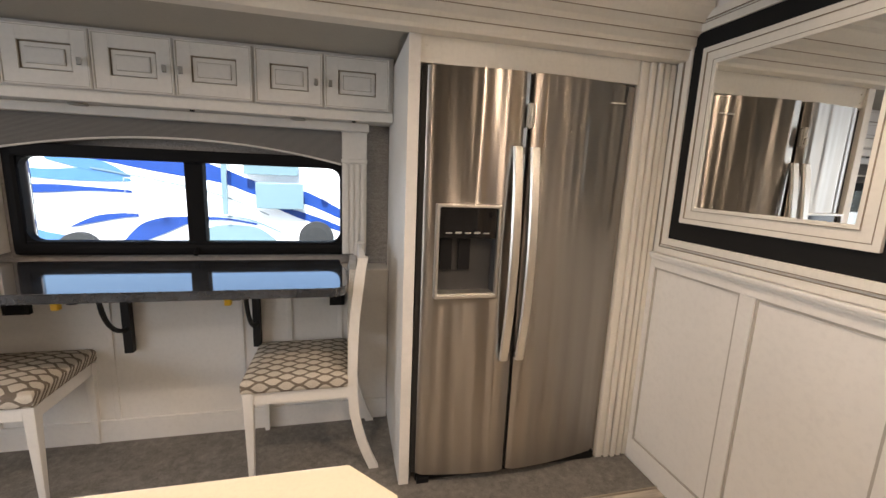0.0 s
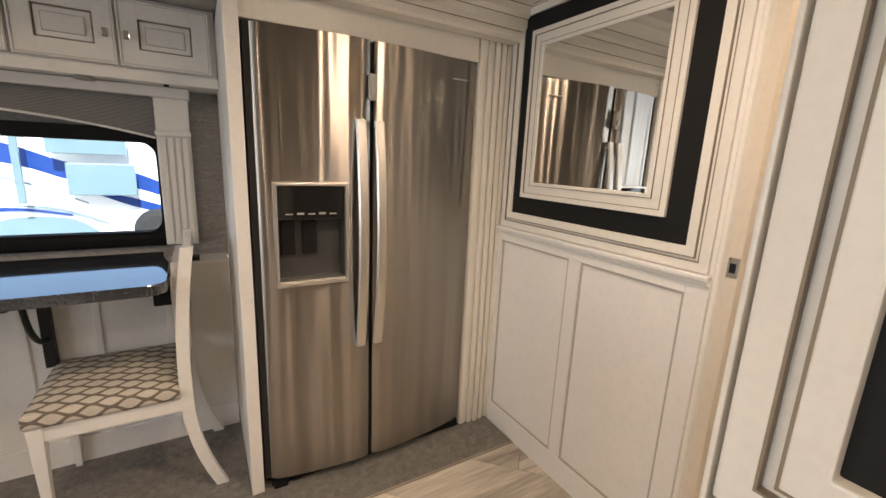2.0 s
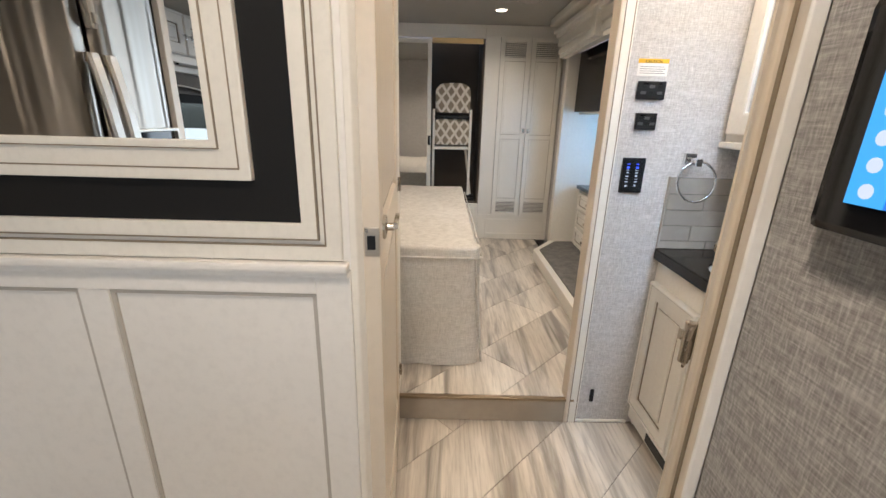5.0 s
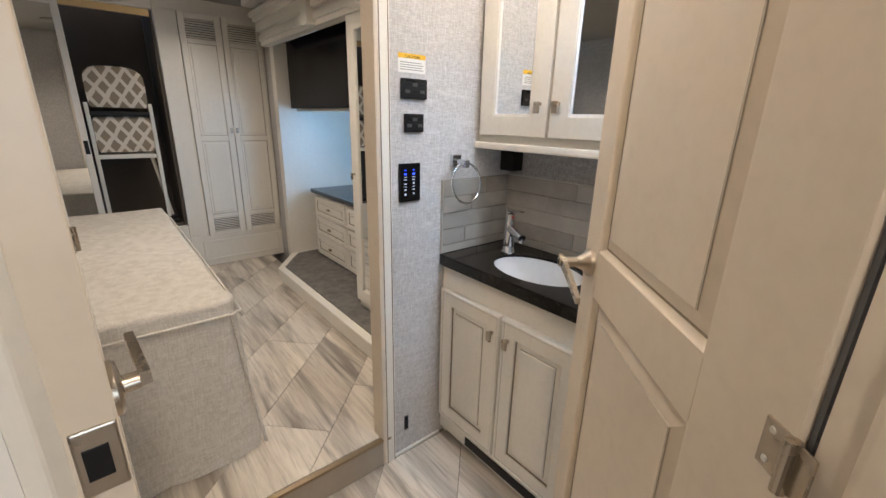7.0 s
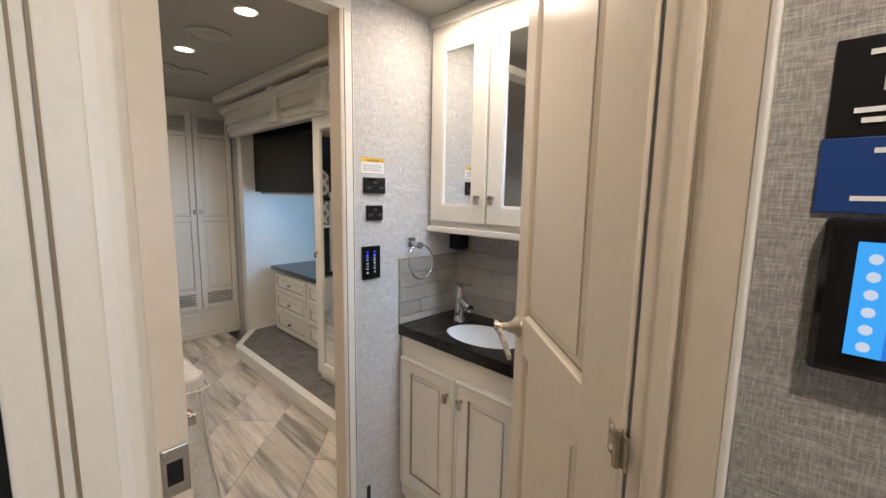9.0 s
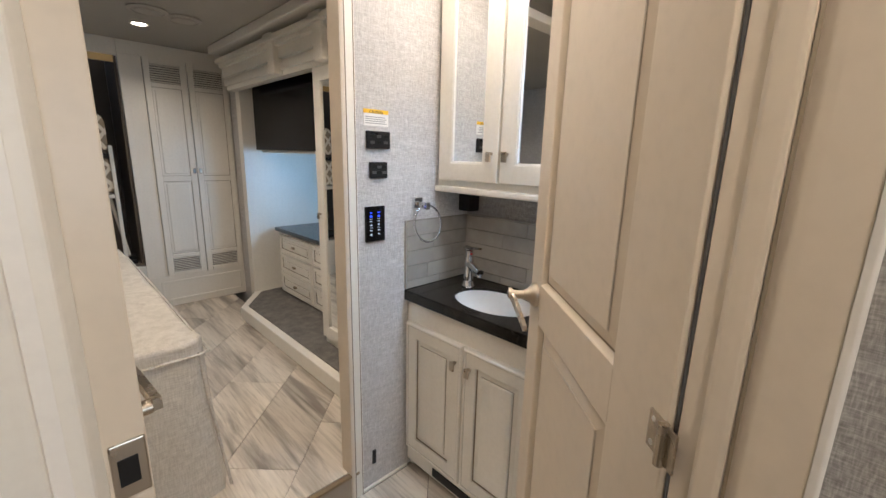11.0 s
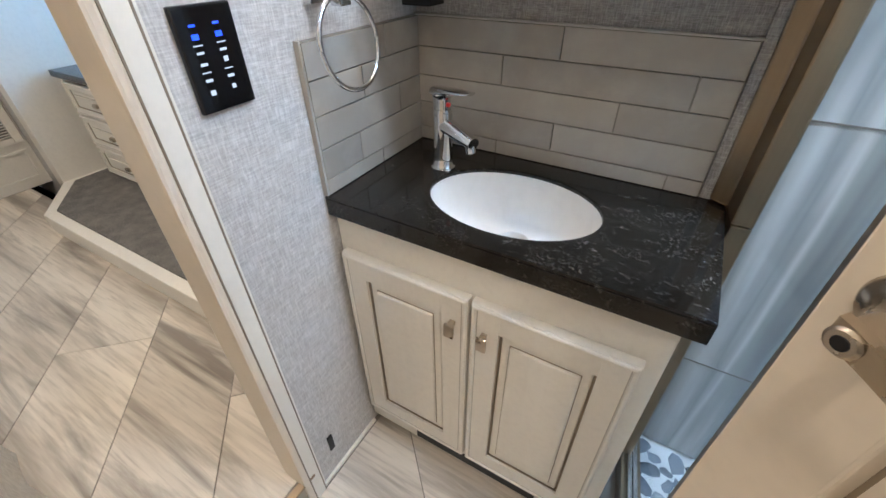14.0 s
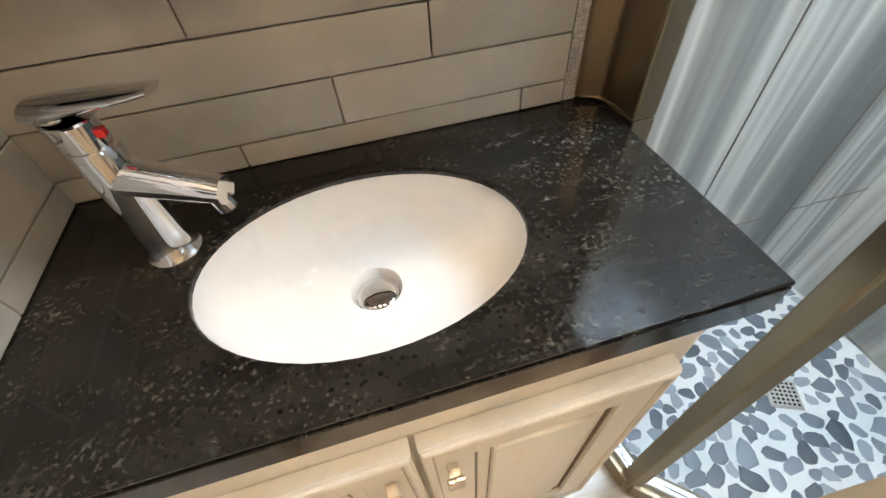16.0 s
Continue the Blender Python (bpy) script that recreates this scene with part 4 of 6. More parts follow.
part("blind_cassette", box(-1.37, 0.05, 2.20, 2.25, 1.372, 1.43, 0.008), INK, win, "black shade cassette")
for a, b in ((-1.355, -0.70), (-0.62, 0.035)):
    pane = part("pane", box(a, b, 2.284, 2.288, 0.98, 1.375), TINTED, win, "faintly blue tinted glass pane")
    pane.visible_shadow = False
for cx, cz in ((-1.365, 0.985), (-1.365, 1.372), (0.030, 0.985), (0.030, 1.372)):
    sx, sz = (1 if cx < -1 else -1), (1 if cz < 1.2 else -1)
    pts = [(cx, cz)] + [(cx + sx * 0.055 * (1 - math.sin(q)), cz + sz * 0.055 * (1 - math.cos(q))) for q in [math.pi / 2 * j / 6 for j in range(7)]]
    gb = bmesh.new()
    f0, f1 = [gb.verts.new((x, 2.236, z)) for x, z in pts], [gb.verts.new((x, 2.282, z)) for x, z in pts]
    gb.faces.new(f0), gb.faces.new(f1[::-1])
    for j in range(len(pts)):
        gb.faces.new((f0[j], f1[j], f1[(j + 1) % len(pts)], f0[(j + 1) % len(pts)]))
    part("corner", gb, INK, win, "rounded black corner")
part("knob", rod((-0.66, 2.20, 0.925), (-0.66, 2.225, 0.955), 0.010), INK, win)

# ---------------------------------------------------------------- dinette
table = thing("dinette_table", (-0.75, 2.0, 0.0), "wall-hung dinette table with a dark grey veined stone top", "table")
corner = [(0.066 - 0.05 * (1 - math.cos(a)), 1.617 + 0.05 * (1 - math.sin(a))) for a in [math.pi / 2 * i / 6 for i in range(7)]]
part("tabletop", prism([(-1.75, 1.617)] + corner[::-1] + [(0.066, 1.93), (0.030, 2.06), (0.030, 2.17), (-1.75, 2.17)], 0.868, 0.905, 0.006), STONE_TABLE, table, "polished dark grey veined top")
part("apron", box(-1.70, 0.0, 1.72, 2.09, 0.852, 0.868), BLACK_IRON, table, "black steel under-frame")
for x in (-0.93, -0.37):
    br = box(x - 0.018, x + 0.018, 2.075, 2.111, 0.48, 0.852, 0.003)
    add_box(br, x - 0.016, x + 0.016, 1.72, 2.08, 0.832, 0.853, 0.003)
    part("bracket", br, BLACK_IRON, table, "black folding steel bracket")
    part("brace", tube([(x, 2.085 - 0.20 * math.sin(a), 0.600 + 0.235 * (1 - math.cos(a))) for a in [math.pi / 2 * i / 8 for i in range(9)]], 0.010), BLACK_IRON, table, "curved black brace")
for x in (-1.06, -0.434):
    part("release_tag", add_box(box(x - 0.013, x + 0.013, 1.842, 1.870, 0.772, 0.825, 0.004), x - 0.05, x + 0.03, 1.848, 1.864, 0.822, 0.853, 0.002), YELLOW, table, "yellow release pull")
outlet = tagged(part("outlet_box", add_box(box(-0.02, 0.055, 2.085, 2.111, 0.68, 0.80, 0.004), 0.0, 0.035, 2.080, 2.088, 0.70, 0.78, 0.003), BLACK), "black outlet box on the wainscot under the table", "outlet")
outlet = tagged(part("outlet_box", add_box(box(-1.40, -1.30, 2.085, 2.111, 0.68, 0.78, 0.004), -1.385, -1.315, 2.080, 2.088, 0.70, 0.76, 0.003), BLACK), "black outlet box on the wainscot under the table", "outlet")
tagged(part("remote_control", box(0.085, 0.165, 2.11, 2.16, 0.865, 0.885, 0.004), BLACK), "dark remote lying on the window sill", "remote")


def cushion(x0, x1, y0, y1, z0, z1, crown=0.02, n=8):
    """A padded block with a domed top and rounded edges."""
    bm = box(x0, x1, y0, y1, z0, z1)
    bmesh.ops.subdivide_edges(bm, edges=bm.edges, cuts=n, use_grid_fill=True)
    cx, cy, cz = (x0 + x1) / 2, (y0 + y1) / 2, (z0 + z1) / 2
    for v in bm.verts:
        u, w, h = 2 * (v.co.x - cx) / (x1 - x0), 2 * (v.co.y - cy) / (y1 - y0), 2 * (v.co.z - cz) / (z1 - z0)
        if h > 0:
            v.co.z += crown * (1 - u ** 4) * (1 - w ** 4) * h
        e = 0.012
        v.co.x -= e * u * (abs(h) ** 6) * (abs(u) ** 6)
        v.co.y -= e * w * (abs(h) ** 6) * (abs(w) ** 6)
    return bm


def dining_chair(x, y, turn, label):
    """Seat towards local -x, back at +x; base centre at the origin."""
    c = thing("dining_chair", (0, 0, 0.010), label, "chair", "chairs at the dinette table")
    part("seat", cushion(-0.26, 0.175, -0.215, 0.215, 0.430, 0.490, 0.022), OGEE, c, "wave-patterned upholstered seat", True)
    fb = bmesh.new()
    for a in ((-0.250, 0.200, -0.200, -0.175), (-0.250, 0.200, 0.175, 0.200), (-0.250, -0.222, -0.18, 0.18), (0.175, 0.200, -0.18, 0.18)):
        add_box(fb, *a, 0.375, 0.432, 0.003)
    part("seat_frame", fb, WHITE_LOW, c, "white painted rail")
    for s in (-1, 1):
        lb = box(-0.255, -0.212, s * 0.186 - 0.021, s * 0.186 + 0.021, 0.010, 0.432, 0.003)
        for v in lb.verts:
            if v.co.z < 0.2:
                v.co.x += 0.010 * (1 if v.co.x < -0.233 else -1)
                v.co.y += 0.010 * (1 if v.co.y < s * 0.186 else -1)
        part("leg", lb, WHITE_LOW, c)
        pts = []
        for i in range(15):
            z = 0.010 + 1.0 * i / 14
            f = (z - 0.43)
            xx = 0.195 + (0.55 * f * f if f < 0 else 0.16 * f * f - 0.02 * f)
            pts.append((xx, z))
        rb = bmesh.new()
        for (xa, za), (xb, zb) in zip(pts, pts[1:]):
            w = 0.021
            q = [rb.verts.new(p) for p in ((xa - w, s * 0.190 - 0.014, za), (xa + w, s * 0.190 - 0.014, za), (xa + w, s * 0.190 + 0.014, za), (xa - w, s * 0.190 + 0.014, za), (xb - w, s * 0.190 - 0.014, zb), (xb + w, s * 0.190 - 0.014, zb), (xb + w, s * 0.190 + 0.014, zb), (xb - w, s * 0.190 + 0.014, zb))]
            for f4 in ((0, 1, 5, 4), (1, 2, 6, 5), (2, 3, 7, 6), (3, 0, 4, 7)):
                rb.faces.new([q[k] for k in f4])
        bmesh.ops.remove_doubles(rb, verts=rb.verts, dist=0.0005)
        bmesh.ops.holes_fill(rb, edges=[e for e in rb.edges if e.is_boundary])
        part("rear_leg", rb, WHITE_LOW, c, "white sabre-curved rear leg and post")
    part("top_rail", box(0.222, 0.250, -0.19, 0.19, 0.945, 1.005, 0.008), WHITE_LOW, c)
    bk = cushion(0.175, 0.222, -0.172, 0.172, 0.520, 0.950, 0.0)
    part("backrest", bk, LINEN, c, "pale padded backrest", True)
    c.matrix_basis = pose(x, y, 0.010, 0, 0, turn)
    return c


chair_a = dining_chair(-0.105, 1.905, 0, "white dining chair with a wave-patterned seat tucked under the table")
chair_b = copy_thing(chair_a, pose(-1.345, 1.925, 0.010, 0, 0, 180))

# kitchen island whose pale corner shows close by
isl = thing("kitchen_island", (-0.9, 0.1, 0.0), "kitchen island with a pale cream solid-surface top", "island")
part("countertop", prism([(-1.9, 0.22), (0.075, 0.22), (0.131, 0.276), (0.131, 0.476), (0.067, 0.548), (-1.9, 0.548)], 0.900, 0.936, 0.004), SOLID_TOP, isl, "polished cream top with clipped corners")
part("body", box(-1.87, 0.09, 0.25, 0.51, 0.0, 0.900, 0.004), WHITE_LOW, isl)

# ---------------------------------------------------------------- outside the dinette window
built("ground", box(-60, 60, 2.6, 120, -1.20, -1.10), paint("pale_gravel", (0.36, 0.34, 0.30), 0.95, 0.15, 8, 0.3), "sunlit gravel lot", "ground")
coach = thing("motorhome", (-4, 12.0, -1.1), "parked white motorhome with sweeping blue and grey graphics", "motorhome")
COACH = paint("white_gelcoat", (0.90, 0.92, 0.94), 0.25, 0.02, 20, 0.0)
BLUE = paint("royal_blue_graphic", (0.012, 0.050, 0.23), 0.25, 0.05, 20, 0.0)
SKYBLUE = paint("light_blue_graphic", (0.07, 0.18, 0.38), 0.25, 0.05, 20, 0.0)
SILVER = paint("silver_grey_graphic", (0.15, 0.23, 0.26), 0.3, 0.05, 20, 0.0)
YC = 11.5
part("body", box(-14.0, 0.3, YC, YC + 2.4, -0.75, 2.75, 0.12), COACH, coach, "white gelcoat body")


depths = iter(range(1, 60))


def sweep(points, material, label="sweeping painted stripe", steps=10):
    """A tapering stripe through (x, z, half width) points, rounded by a cubic run between them, 5 mm proud of the side."""
    k0, run = YC - 0.002 - 0.006 * next(depths), []
    p = [points[0]] + list(points) + [points[-1]]
    for a, b, c, d in zip(p, p[1:], p[2:], p[3:]):
        for s in range(steps):
            f = s / steps
            run.append([0.5 * (2 * q + (r - o) * f + (2 * o - 5 * q + 4 * r - t) * f * f + (3 * q - o - 3 * r + t) * f ** 3) for o, q, r, t in zip(a, b, c, d)])
    run.append(points[-1])
    bm = bmesh.new()
    rows = [[bm.verts.new(v) for v in ((x, k0 - 0.005, z - w), (x, k0 - 0.005, z + w), (x, k0, z + w), (x, k0, z - w))] for x, z, w in run]
    for a, b in zip(rows, rows[1:]):
        for k in range(4):
            bm.faces.new((a[k], b[k], b[(k + 1) % 4], a[(k + 1) % 4]))
    part("graphic", bm, material, coach, label)


sweep([(-9.5, 1.9, 0.15), (-6.2, 1.75, 0.3), (-4.4, 1.45, 0.30), (-3.0, 1.12, 0.19), (-2.1, 0.80, 0.18), (-1.0, 0.62, 0.17), (0.2, 0.05, 0.12)], BLUE)
sweep([(-1.9, 0.42, 0.02), (-1.2, 0.18, 0.09), (-0.5, -0.05, 0.09), (0.25, -0.35, 0.07)], BLUE)
sweep([(-8.6, 1.25, 0.12), (-6.9, 1.03, 0.11), (-5.9, 1.03, 0.15), (-5.0, 0.93, 0.03)], SKYBLUE)
sweep([(-6.7, 1.42, 0.06), (-5.6, 1.22, 0.15), (-5.0, 1.02, 0.02)], SKYBLUE)
sweep([(-9.0, 0.55, 0.05), (-6.9, 0.68, 0.10), (-5.9, 0.70, 0.05), (-5.0, 0.66, 0.03)], BLUE)
sweep([(-6.35, -0.22, 0.01), (-5.8, -0.02, 0.08), (-5.2, 0.08, 0.06), (-4.9, 0.10, 0.05)], BLUE)
sweep([(-5.25, -0.60, 0.06), (-4.85, -0.35, 0.22), (-4.35, -0.16, 0.20), (-3.7, 0.0, 0.07), (-3.0, 0.03, 0.03), (-2.2, -0.10, 0.02)], BLUE)
sweep([(-7.4, -0.12, 0.02), (-6.9, -0.45, 0.14), (-6.3, -0.58, 0.14)], SKYBLUE)
sweep([(-3.55, -0.62, 0.02), (-3.35, -0.42, 0.20), (-2.9, -0.36, 0.24), (-2.2, -0.40, 0.22), (-1.75, -0.58, 0.08)], SILVER)
sweep([(-3.3, 0.12, 0.015), (-2.4, 0.03, 0.025), (-1.6, -0.30, 0.02)], SILVER)
sweep([(-5.8, 1.20, 0.015), (-4.4, 0.95, 0.02), (-3.0, 0.62, 0.02), (-1.9, 0.15, 0.015)], SILVER)
part("window", box(-2.14, -1.0, YC - 0.42, YC - 0.37, 0.34, 1.0, 0.03), SILVER, coach, "grey tinted window")
part("window", box(-2.4, -1.12, YC - 0.42, YC - 0.37, 1.18, 1.75, 0.03), SILVER, coach, "grey tinted window")
part("awning_arm", box(-2.90, -2.78, YC - 0.44, YC - 0.37, 0.18, 2.4, 0.01), SILVER, coach, "grey awning arm")
for z in (0.86, 0.72):
    part("hatch_vent", box(-4.68, -4.46, YC - 0.40, YC - 0.37, z - 0.02, z + 0.02), PRINT, coach, "dark vent slot")
part("hatch", frame_bm("y", 0, -5.0, -4.1, 0.16, 1.0, 0.012, YC - 0.385, YC - 0.37, 0.0), SPEAKER, coach, "storage hatch outline")
part("hatch", frame_bm("y", 0, -4.9, -4.2, 0.22, 0.42, 0.012, YC - 0.395, YC - 0.386, 0.0), SPEAKER, coach, "storage hatch outline")
part("hatch_latch", box(-4.35, -4.24, YC - 0.40, YC - 0.37, 0.24, 0.33), PRINT, coach, "dark latch")
part("side_mirror", box(-0.58, -0.40, YC - 0.60, YC - 0.40, 0.90, 1.35, 0.05), PAPER, coach, "white side mirror")
for x in (-6.05, -0.70):
    wheel = part("wheel", lathe([(0.28, -0.02), (0.40, -0.03), (0.44, 0.04), (0.44, 0.20), (0.30, 0.24)], 32, pose(x, YC - 0.18, -0.42 if x > -3 else -0.74, 90)), RUBBER, coach, "black tyre")
    part("rim", lathe([(0.28, -0.01), (0.26, 0.06), (0.12, 0.10), (0.08, 0.02)], 24, pose(x, YC - 0.19, -0.42 if x > -3 else -0.74, 90)), PAPER, wheel, "polished wheel rim")

# ---------------------------------------------------------------- doors of the hall and bath
def lever(parent, m, flip=1, neck=0.062, droop=0.052):
    """A lever handle: fluted rose, neck and flat curved lever; outward local -y, lever along local +x * flip."""
    slim = neck < 0.05
    rose = lathe([(0.026, 0.0), (0.026, 0.004), (0.023, 0.007), (0.0085, 0.009), (0.0085, neck - 0.004)], 32, m @ pose(0, 0, 0, 90)) if slim else lathe([(0.029, 0.0), (0.0295, 0.006), (0.027, 0.010), (0.021, 0.014), (0.0155, 0.020), (0.0128, 0.026), (0.0122, 0.030), (0.0106, 0.0305), (0.0106, neck + 0.004), (0.0085, neck + 0.006)], 40, m @ pose(0, 0, 0, 90))
    r = part("rose", rose, NICKEL, parent, "satin nickel rose", True)
    if not slim:
        part("keyhole", rod(m @ Vector((0, -neck - 0.0055, 0)), m @ Vector((0, -neck - 0.0068, 0)), 0.0055, 0.005), BLACK, r, "dark privacy slot")
    bm, prev = bmesh.new(), None
    for i in range(11):
        f = i / 10
        x, z, y = flip * (-0.009 + (0.108 if slim else 0.100) * f), -droop * f ** 1.3 + 0.004, -neck + (0.0 if slim else 0.016) * f
        h, d = (0.0105 if neck > 0.05 else 0.0068) - 0.004 * f * (neck > 0.05), 0.0045
        ring = [bm.verts.new(m @ Vector(p)) for p in ((x, y - d, z - h), (x, y - d, z + h), (x, y + d, z + h), (x, y + d, z - h))]
        if prev:
            for k in range(4):
                bm.faces.new((prev[k], prev[(k + 1) % 4], ring[(k + 1) % 4], ring[k]))
        prev = ring
    bmesh.ops.holes_fill(bm, edges=[e for e in bm.edges if e.is_boundary])
    part("lever", bm, NICKEL, r, "flat curved satin nickel lever")


def hall_door(name, m, w, h, label, side, latch_plate, neck=0.062, t=0.036):
    """A two-panel moulded door, hinge at local x=0, face towards local -y."""
    d = thing(name, m.translation, label, "door")
    d["kind"] = "structure"
    sh, st, bot, mid0, mid1, top = 0.132, 0.080, 0.20, 0.992, 1.085, h - 0.13
    for a, b in ((0, sh), (w - st, w)):
        part("stile", box(a, b, 0, t, 0, h, 0.002, m), CREAM, d)
    for a, b in ((0, bot), (mid0, mid1), (top, h)):
        part("rail", box(sh + 0.0003, w - st - 0.0003, 0.0003, t - 0.0003, a, b, 0.0015, m), CREAM, d)
    for a, b in ((bot, mid0), (mid1, top)):
        x0, x1 = sh, w - st

        def loops(profile):
            """Nested rectangular loops, each (inset, depth), skinned one to the next."""
            bm = bmesh.new()
            rings = [[bm.verts.new(m @ Vector((x, y, z))) for x, z in ((x0 + k, a + k), (x1 - k, a + k), (x1 - k, b - k), (x0 + k, b - k))] for k, y in profile]
            for r0, r1 in zip(rings, rings[1:]):
                for k in range(4):
                    bm.faces.new((r0[k], r0[(k + 1) % 4], r1[(k + 1) % 4], r1[k]))
            return bm, rings

        pb, rings = loops([(0.013, 0.0125), (0.037, 0.0055), (0.0372, 0.0035)])
        pb.faces.new(rings[-1])
        back = [pb.verts.new(m @ Vector((x, t - 0.010, z))) for x, z in ((x0, a), (x1, a), (x1, b), (x0, b))]
        pb.faces.new(back[::-1])
        p = part("panel", pb, CREAM, d, "raised cream panel")
        part("moulding", loops([(-0.004, 0.0002), (0.001, 0.0002), (0.003, 0.0022), (0.009, 0.0125)])[0], CREAM, p, "stepped panel moulding")
        part("glaze_line", loops([(0.009, 0.0124), (0.0132, 0.0123)])[0], GLAZE, p, "brown glaze line")
        part("glaze_line", loops([(0.0366, 0.0050), (0.0385, 0.0030)])[0], SOFT_GLAZE_SHADE, p, "faint glaze line")
    lever(d, m @ pose(w - (0.046 if neck > 0.05 else 0.082), 0, 1.052 if neck > 0.05 else 1.088), side, neck, 0.052 if neck > 0.05 else 0.004)
    if latch_plate:
        part("latch_plate", box(w - 0.001, w + 0.0025, 0.0015, t - 0.003, 1.050, 1.108, 0.002, m), NICKEL, d, "satin nickel latch plate")
        part("latch_bolt", box(w + 0.002, w + 0.0035, 0.009, 0.025, 1.064, 1.092, 0.0006, m), BLACK, d, "dark bolt recess")
    for z in (0.25, 1.066, 1.85):
        hb = add_rod(bmesh.new(), m @ Vector((-0.004, -0.006, z - 0.026)), m @ Vector((-0.004, -0.006, z + 0.026)), 0.006)
        add_box(hb, 0.0, 0.030, -0.0025, 0.001, z - 0.024, z + 0.024, 0.001, m)
        add_box(hb, -0.024, -0.006, -0.004, -0.001, z - 0.024, z + 0.024, 0.001, m)
        hg = part("hinge", hb, NICKEL, d, "satin nickel butt hinge")
        for sz in (-0.015, 0.015):
            part("screw", rod(m @ Vector((0.020, -0.0024, z + sz)), m @ Vector((0.020, -0.0036, z + sz)), 0.0038, 0.003), STEEL_BRIGHT, hg)
    return d


HINGE, TIP = Vector((1.137, 0.128)), Vector((1.570, -0.262))
ang = math.degrees(math.atan2(TIP.y - HINGE.y, TIP.x - HINGE.x))
# face looks towards +x +y, so the leaf is mirrored: local x runs from the hinge, local -y faces the hall
bath_m = Matrix.Translation((HINGE.x, HINGE.y, 0.012)) @ Matrix.Rotation(radians(ang), 4, "Z") @ Matrix.Diagonal((1, -1, 1, 1))
hall_door("door_bath", bath_m, (TIP - HINGE).length, 2.03, "cream two-panel bathroom door standing open with a nickel lever", -1, False)
bed_m = Matrix.Translation((2.262, 0.598, 0.012)) @ Matrix.Rotation(math.pi + radians(3.8), 4, "Z") @ Matrix.Diagonal((1, -1, 1, 1))
hall_door("door_bedroom", bed_m, 0.797, 2.03, "cream two-panel bedroom door folded back against the hall wall", -1, True, 0.026, 0.033)

# ---------------------------------------------------------------- vanity
van = thing("vanity_cabinet", (1.94, -0.6, 0.0), "antique-white two-door vanity cabinet with brown-glazed raised panels", "cabinet")
part("face", box(1.604, 2.278, -0.470, -0.452, 0.035, 0.800, 0.003), WHITE, van)
for x0, x1 in ((1.604, 1.620), (2.262, 2.278)):
    part("side_panel", box(x0, x1, -0.785, -0.471, 0.0, 0.799), WHITE, van)
part("bottom", box(1.621, 2.261, -0.785, -0.471, 0.035, 0.050), WHITE, van)
part("toe_kick", box(1.621, 2.261, -0.530, -0.515, 0.0, 0.034), WHITE, van)
part("toe_vent", box(1.74, 2.11, -0.4525, -0.4485, 0.046, 0.086, 0.001), BLACK, van, "black toe-kick vent slot")
for a, b, k in ((1.948, 2.262, 0.038), (1.634, 1.940, 0.0)):
    d = panel_door("door", van, Matrix.Translation((b, -0.452, 0.122)) @ FACE_PY, b - a, 0.588, WHITE, 0.060, 0.021, 0.012)
    kx = a + 0.032 if a > 1.9 else b - 0.032
    tab_knob(d, Matrix.Translation((kx, -0.431, 0.628)) @ FACE_PY, NICKEL)

SX, SY, SA, SB = 1.942, -0.602, 0.174, 0.123
top = thing("stone_countertop", (1.93, -0.6, 0.80), "black leathered stone vanity top with pale veins", "countertop")
N = 48
bm = bmesh.new()
outline = []
for i in range(N):
    a = 2 * math.pi * i / N
    ca, sa = math.cos(a), math.sin(a)
    x0, x1, y0, y1 = 1.576, 2.278, -0.797, -0.432
    k = min(((x1 - SX) / ca if ca > 1e-9 else (x0 - SX) / ca if ca < -1e-9 else 9), ((y1 - SY) / sa if sa > 1e-9 else (y0 - SY) / sa if sa < -1e-9 else 9))
    outline.append((SX + k * ca, SY + k * sa))
for cx, cy in ((1.576, -0.797), (2.278, -0.797), (2.278, -0.432), (1.576, -0.432)):
    j = min(range(N), key=lambda q: (outline[q][0] - cx) ** 2 + (outline[q][1] - cy) ** 2)
    outline[j] = (cx, cy)
rings = []
for z, pts in ((0.846, None), (0.846, "o"), (0.802, "o"), (0.838, None)):
    ring = []
    for i in range(N):
        a = 2 * math.pi * i / N
        if pts:
            ring.append(bm.verts.new((outline[i][0], outline[i][1], z)))
        else:
            ring.append(bm.verts.new((SX + SA * math.cos(a), SY + SB * math.sin(a), z)))
    rings.append(ring)
for a, b in zip(rings, rings[1:] + rings[:1]):
    for i in range(N):
        bm.faces.new((a[i], a[(i + 1) % N], b[(i + 1) % N], b[i]))
rim = [e for e in bm.edges if abs(e.verts[0].co.z - 0.846) < 1e-5 and abs(e.verts[1].co.z - 0.846) < 1e-5 and len({v in rings[1] for v in e.verts}) == 1]
bmesh.ops.bevel(bm, geom=[e for e in rim if all(v in rings[1] for v in e.verts) or all(v in rings[0] for v in e.verts)], offset=0.003, segments=2, profile=0.5, affect="EDGES")
part("slab", bm, STONE, top)
part("front_edge", box(1.579, 2.275, -0.4318, -0.4298, 0.806, 0.840, 0.0008), STONE, top, "polished front edge")

